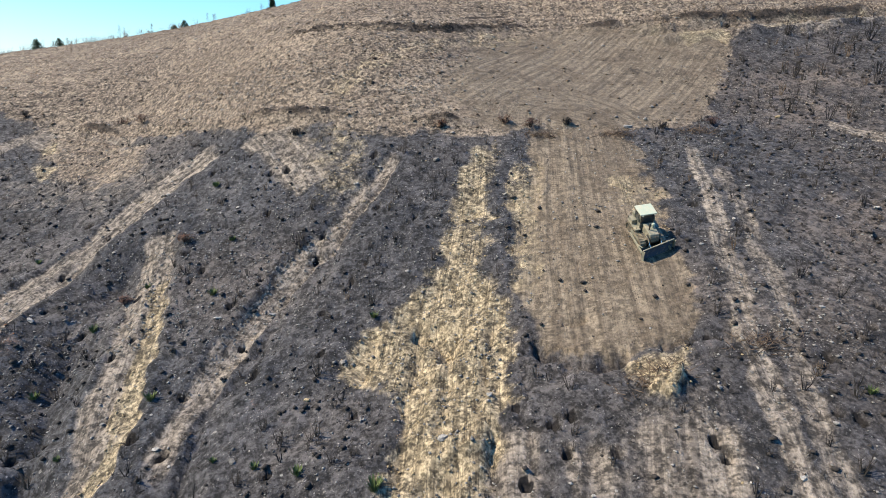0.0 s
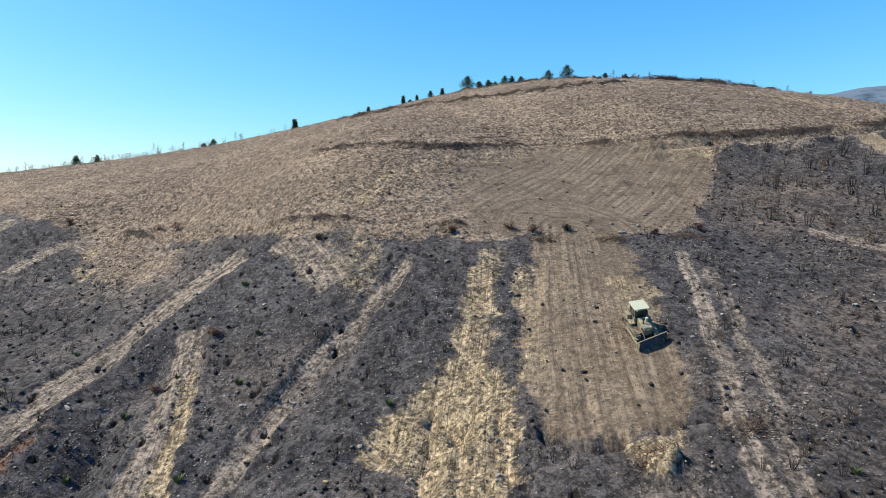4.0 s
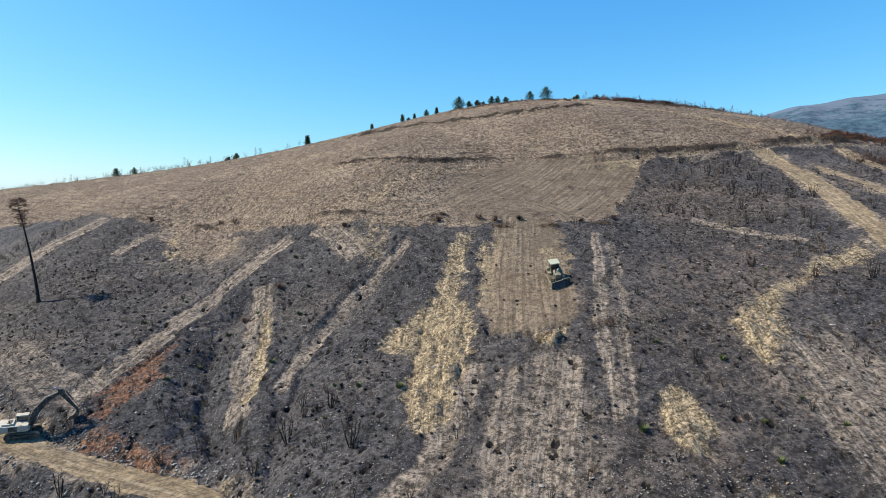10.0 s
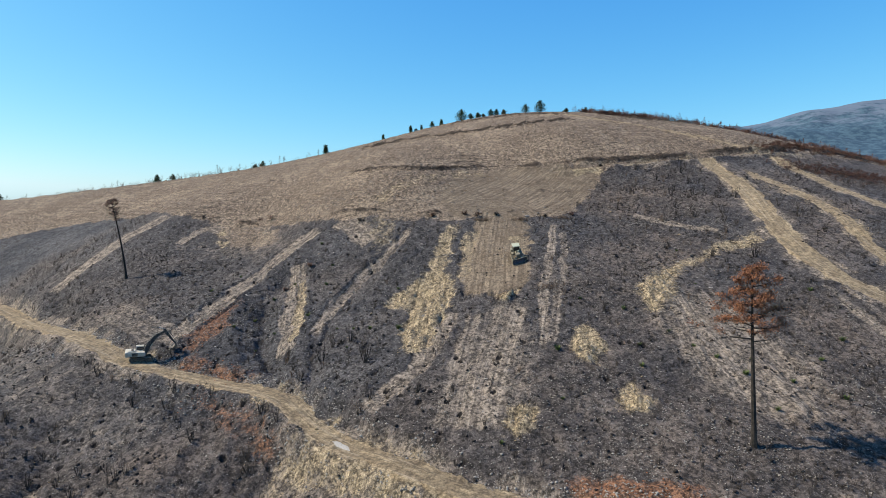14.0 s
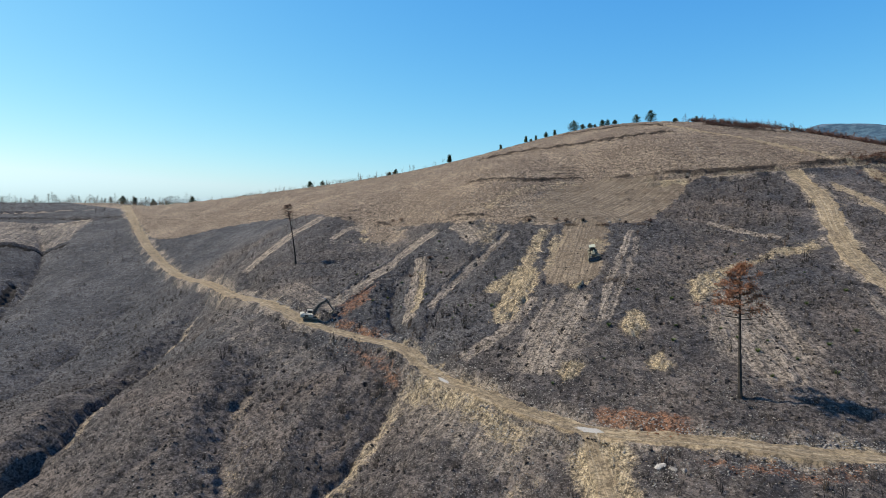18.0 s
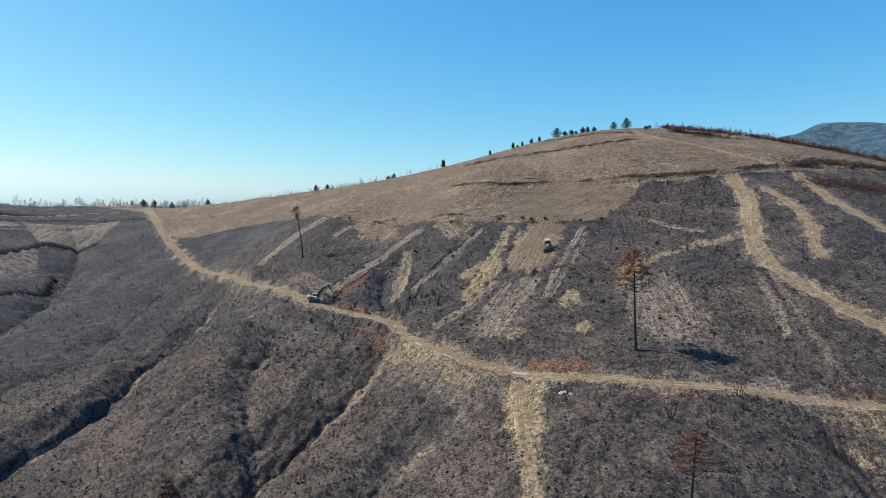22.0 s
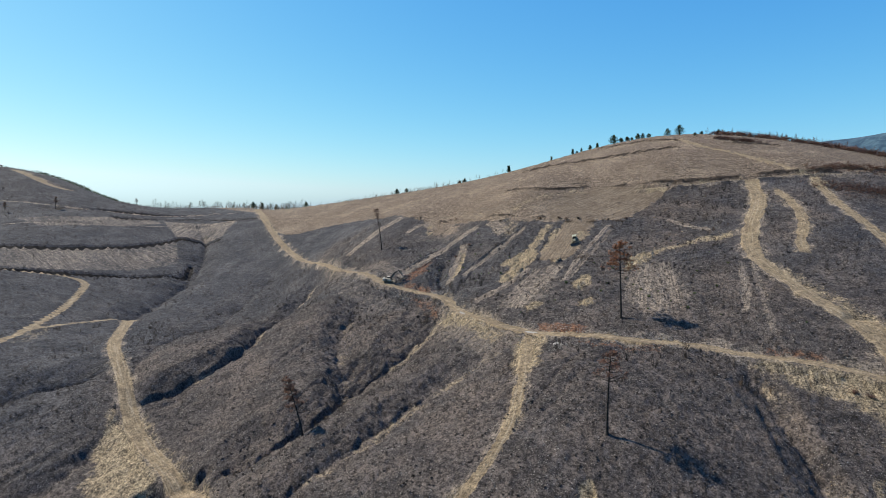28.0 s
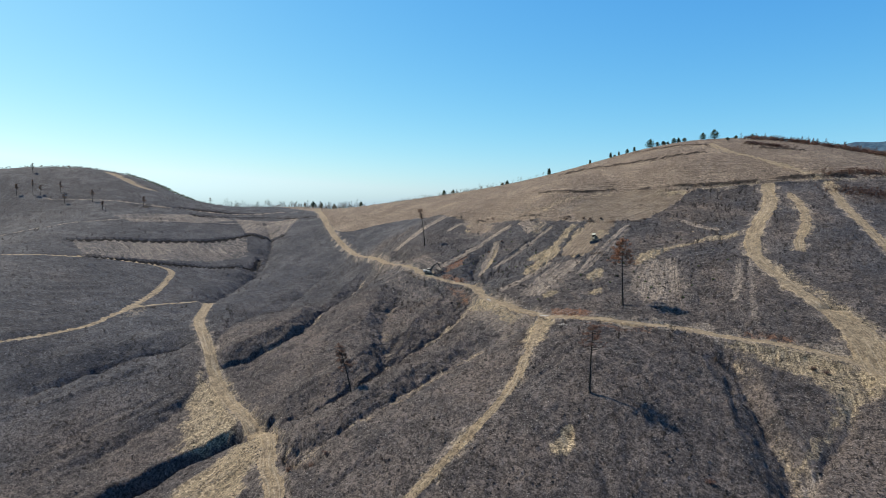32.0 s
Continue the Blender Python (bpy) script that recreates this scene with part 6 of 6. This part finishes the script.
for _ in range(420):
    x, y = draw.choice(((29.5, 34.2), (20.5, 33.0), (33, 67.5), (44, 67.5), (24, 68.5)))
    x, y = x + draw.gauss(0, 1.3), y + draw.gauss(0, 0.45)
    poses.append((draw.randrange(6), turned(x, y, ground(x, y) + 0.05, draw.uniform(0, 6.28), 1.3, 1.3, draw.uniform(0.5, 1.4), draw.choice((-1, 1)) * draw.uniform(0.7, 1.5))))
many("pushed_branches", STICKS, poses, SINGED, "heaps of broken branches pushed up by the blade", "branches")

poses = []
while len(poses) < 14000:
    x, y = draw.uniform(-60, 100), draw.uniform(-60, 100)
    if charred_at(x, y) > 0.5:
        poses.append((draw.randrange(6), turned(x, y, ground(x, y) + 0.03, draw.uniform(0, 6.28), 0.9, 0.9, draw.uniform(0.25, 0.9), draw.choice((-1, 1)) * draw.uniform(1.1, 1.55))))
many("charred_sticks", STICKS, poses, CHARRED, "charred twigs lying on the ash", "twigs")

# scorched scrub beyond the summit and thin saplings on the left skyline
far_bush = []
for k in range(6):
    s, r = Soup(), random.Random(150 + k)
    for _ in range(5):
        needles(s, (r.gauss(0, 0.3), r.gauss(0, 0.3), 0.4 + r.random() * 0.9), 10, 0.45, 0.25, r)
    far_bush.append(triangles(s))


def along_line(name, line, count, spread, sizes, shapes, material, label, category):
    pts = rounded(line)
    steps = np.r_[0, np.cumsum(np.linalg.norm(np.diff(pts, axis=0), axis=1))]
    poses = []
    for _ in range(count):
        s = draw.uniform(0, steps[-1])
        x = float(np.interp(s, steps, pts[:, 0])) + draw.gauss(0, spread)
        y = float(np.interp(s, steps, pts[:, 1])) + draw.gauss(0, spread)
        size = draw.uniform(*sizes)
        poses.append((draw.randrange(6), turned(x, y, ground(x, y), draw.uniform(0, 6.28), size)))
    return many(name, shapes, poses, material, label, category)


SAPLINGS = [twiggy(random.Random(170 + k), 2.6 + 0.3 * k, 9) for k in range(6)]
for stems, _ in SAPLINGS:
    stems[:, :2] *= 1.25
along_line("scorched_heath", [(112, 226), (127, 218), (142, 203), (155, 191), (168, 180), (186, 167), (205, 150), (225, 135)], 620, 3.5, (0.6, 1.9), far_bush, HEATH, "red-brown scorched scrub along the summit ridge", "scrub")
along_line("scorched_saplings", [(112, 226), (127, 218), (142, 203), (155, 191), (168, 180), (186, 167), (205, 150), (225, 135)], 420, 4.0, (0.5, 1.15), SAPLINGS, HEATH, "red-brown bare saplings along the summit ridge", "saplings")
along_line("summit_bushes", [(104, 188), (110, 180), (122, 170)], 160, 2.0, (0.6, 1.4), far_bush, HEATH, "red-brown scorched bushes below the summit", "scrub")
along_line("ridge_heath", [(126, 92), (140, 88), (160, 84), (190, 90)], 1500, 4.2, (0.22, 0.7), far_bush, HEATH, "red-brown heath beside the upper track", "scrub")
along_line("shoulder_heath", [(128, 108), (150, 116), (180, 122), (215, 118)], 900, 3.2, (0.3, 0.95), far_bush, DULL_NEEDLE, "dark scorched scrub on the ridge shoulder", "scrub")


def wispy(rng, height, spread):
    """A thin far tree: a stem with short upswept twigs, each with a wisp of leaves."""
    s = Soup()
    s.stem((0, 0, -0.2), (rng.uniform(-0.2, 0.2), 0, height * 0.95), 0.09, 0.03, 3)
    for k in range(16):
        u, a = 0.2 + 0.8 * k / 16, rng.uniform(0, math.tau)
        r = spread * (1.1 - u) * rng.uniform(0.5, 1.2)
        tip = Vector((math.cos(a) * r, math.sin(a) * r, height * u + 0.5 * r))
        s.stem((0, 0, height * u), tip, 0.035, 0.015, 3)
        needles(s, tip, 7, 0.42, 0.22, rng)
    return triangles(s)


WISPS = [wispy(random.Random(190 + k), 3.4 + 0.55 * k, 1.0 + 0.28 * (k % 3)) for k in range(6)]
WISP = leafy("grey_green_far_leaves", (0.075, 0.085, 0.070), (0.150, 0.155, 0.125))
SADDLE = [(-196, 262), (-225, 282), (-258, 304), (-290, 306), (-312, 290), (-338, 268), (-356, 258)]
along_line("saddle_trees", SADDLE, 150, 7.0, (0.6, 1.35), WISPS, WISP, "thin grey-green trees along the saddle skyline", "trees")
along_line("ridge_trees", [(-200, 272), (-161, 266), (-139, 262), (-106, 257), (-58, 250), (-25, 250)], 46, 3.0, (0.35, 0.8), WISPS, WISP, "thin grey-green trees on the ploughed ridge", "trees")
along_line("ridge_thicket", [(108, 226), (127, 218), (142, 203), (155, 191), (168, 180), (186, 167), (205, 150), (225, 135)], 230, 3.5, (0.4, 0.85), WISPS, HEATH, "red-brown scorched thicket along the summit ridge", "scrub")
along_line("bare_saplings", [(-205, 262), (-235, 285), (-262, 305), (-290, 306), (-310, 290), (-335, 268), (-352, 256)], 150, 6.0, (0.6, 1.3), SAPLINGS, SINGED, "bare grey saplings along the saddle skyline", "saplings")
along_line("saddle_leaves", [(-205, 262), (-235, 285), (-262, 305), (-290, 306), (-310, 290), (-335, 268), (-352, 256)], 60, 6.0, (0.5, 1.3), far_bush, OLIVE, "grey-green bushes along the saddle skyline", "bushes")
along_line("ridge_saplings", [(-200, 272), (-161, 266), (-139, 262), (-106, 257), (-58, 250)], 150, 2.5, (0.5, 1.1), SAPLINGS, SINGED, "thin bare saplings on the ridge", "saplings")
along_line("hill_wood", [(-445, 238), (-432, 236), (-415, 240), (-400, 246), (-380, 252), (-355, 258)], 380, 8.0, (0.6, 1.9), far_bush, OLIVE, "dark green wood behind the far hill", "wood")
along_line("hill_edge", [(-520, 180), (-500, 192), (-477, 207), (-457, 222)], 130, 6.0, (0.5, 1.4), far_bush, DULL_NEEDLE, "dull scorched scrub on the far hilltop", "scrub")


# ---- distant mountain ----
def far_mountain():
    m = Nodes("haze_tinted_mountain", 1.0)
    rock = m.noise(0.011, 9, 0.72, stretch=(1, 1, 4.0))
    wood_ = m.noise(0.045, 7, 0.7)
    # blue of the distance haze is mixed into both wood and crest colours
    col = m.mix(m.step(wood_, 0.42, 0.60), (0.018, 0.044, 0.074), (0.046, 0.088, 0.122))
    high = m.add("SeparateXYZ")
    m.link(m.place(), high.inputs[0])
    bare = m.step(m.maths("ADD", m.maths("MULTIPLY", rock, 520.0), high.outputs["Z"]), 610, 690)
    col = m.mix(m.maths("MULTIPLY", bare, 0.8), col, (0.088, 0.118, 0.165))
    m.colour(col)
    nx, ny = 240, 70
    az, u = [a.ravel() for a in np.meshgrid(np.radians(np.linspace(4, 110, nx)), np.linspace(0, 1, ny))]
    rise = np.interp(np.degrees(az), (4, 18, 22, 26, 36, 40, 47, 60, 80, 110), (1.0, 5.2, 5.9, 6.4, 7.3, 8.05, 8.5, 8.2, 6.5, 2.0))
    far = 1300 + 2100 * u
    x, y = far * np.sin(az), far * np.cos(az)
    top = 3050 * np.tan(np.radians(rise)) + 30
    z = 20 + top * smooth(u, -0.15, 0.85) ** 1.15
    rough = 70 * grain(x, y, 420, 91) + 34 * grain(x, y, 170, 92) + 14 * grain(x, y, 70, 93)
    z += rough * smooth(u, 0.05, 0.3) * (1 - 0.75 * smooth(u, 0.6, 0.85))
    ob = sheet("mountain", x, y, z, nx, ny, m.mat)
    return tagged(ob, "distant wooded mountain with pale rocky crest, tinted with haze blue", "mountain", kind="structure")


far_mountain()
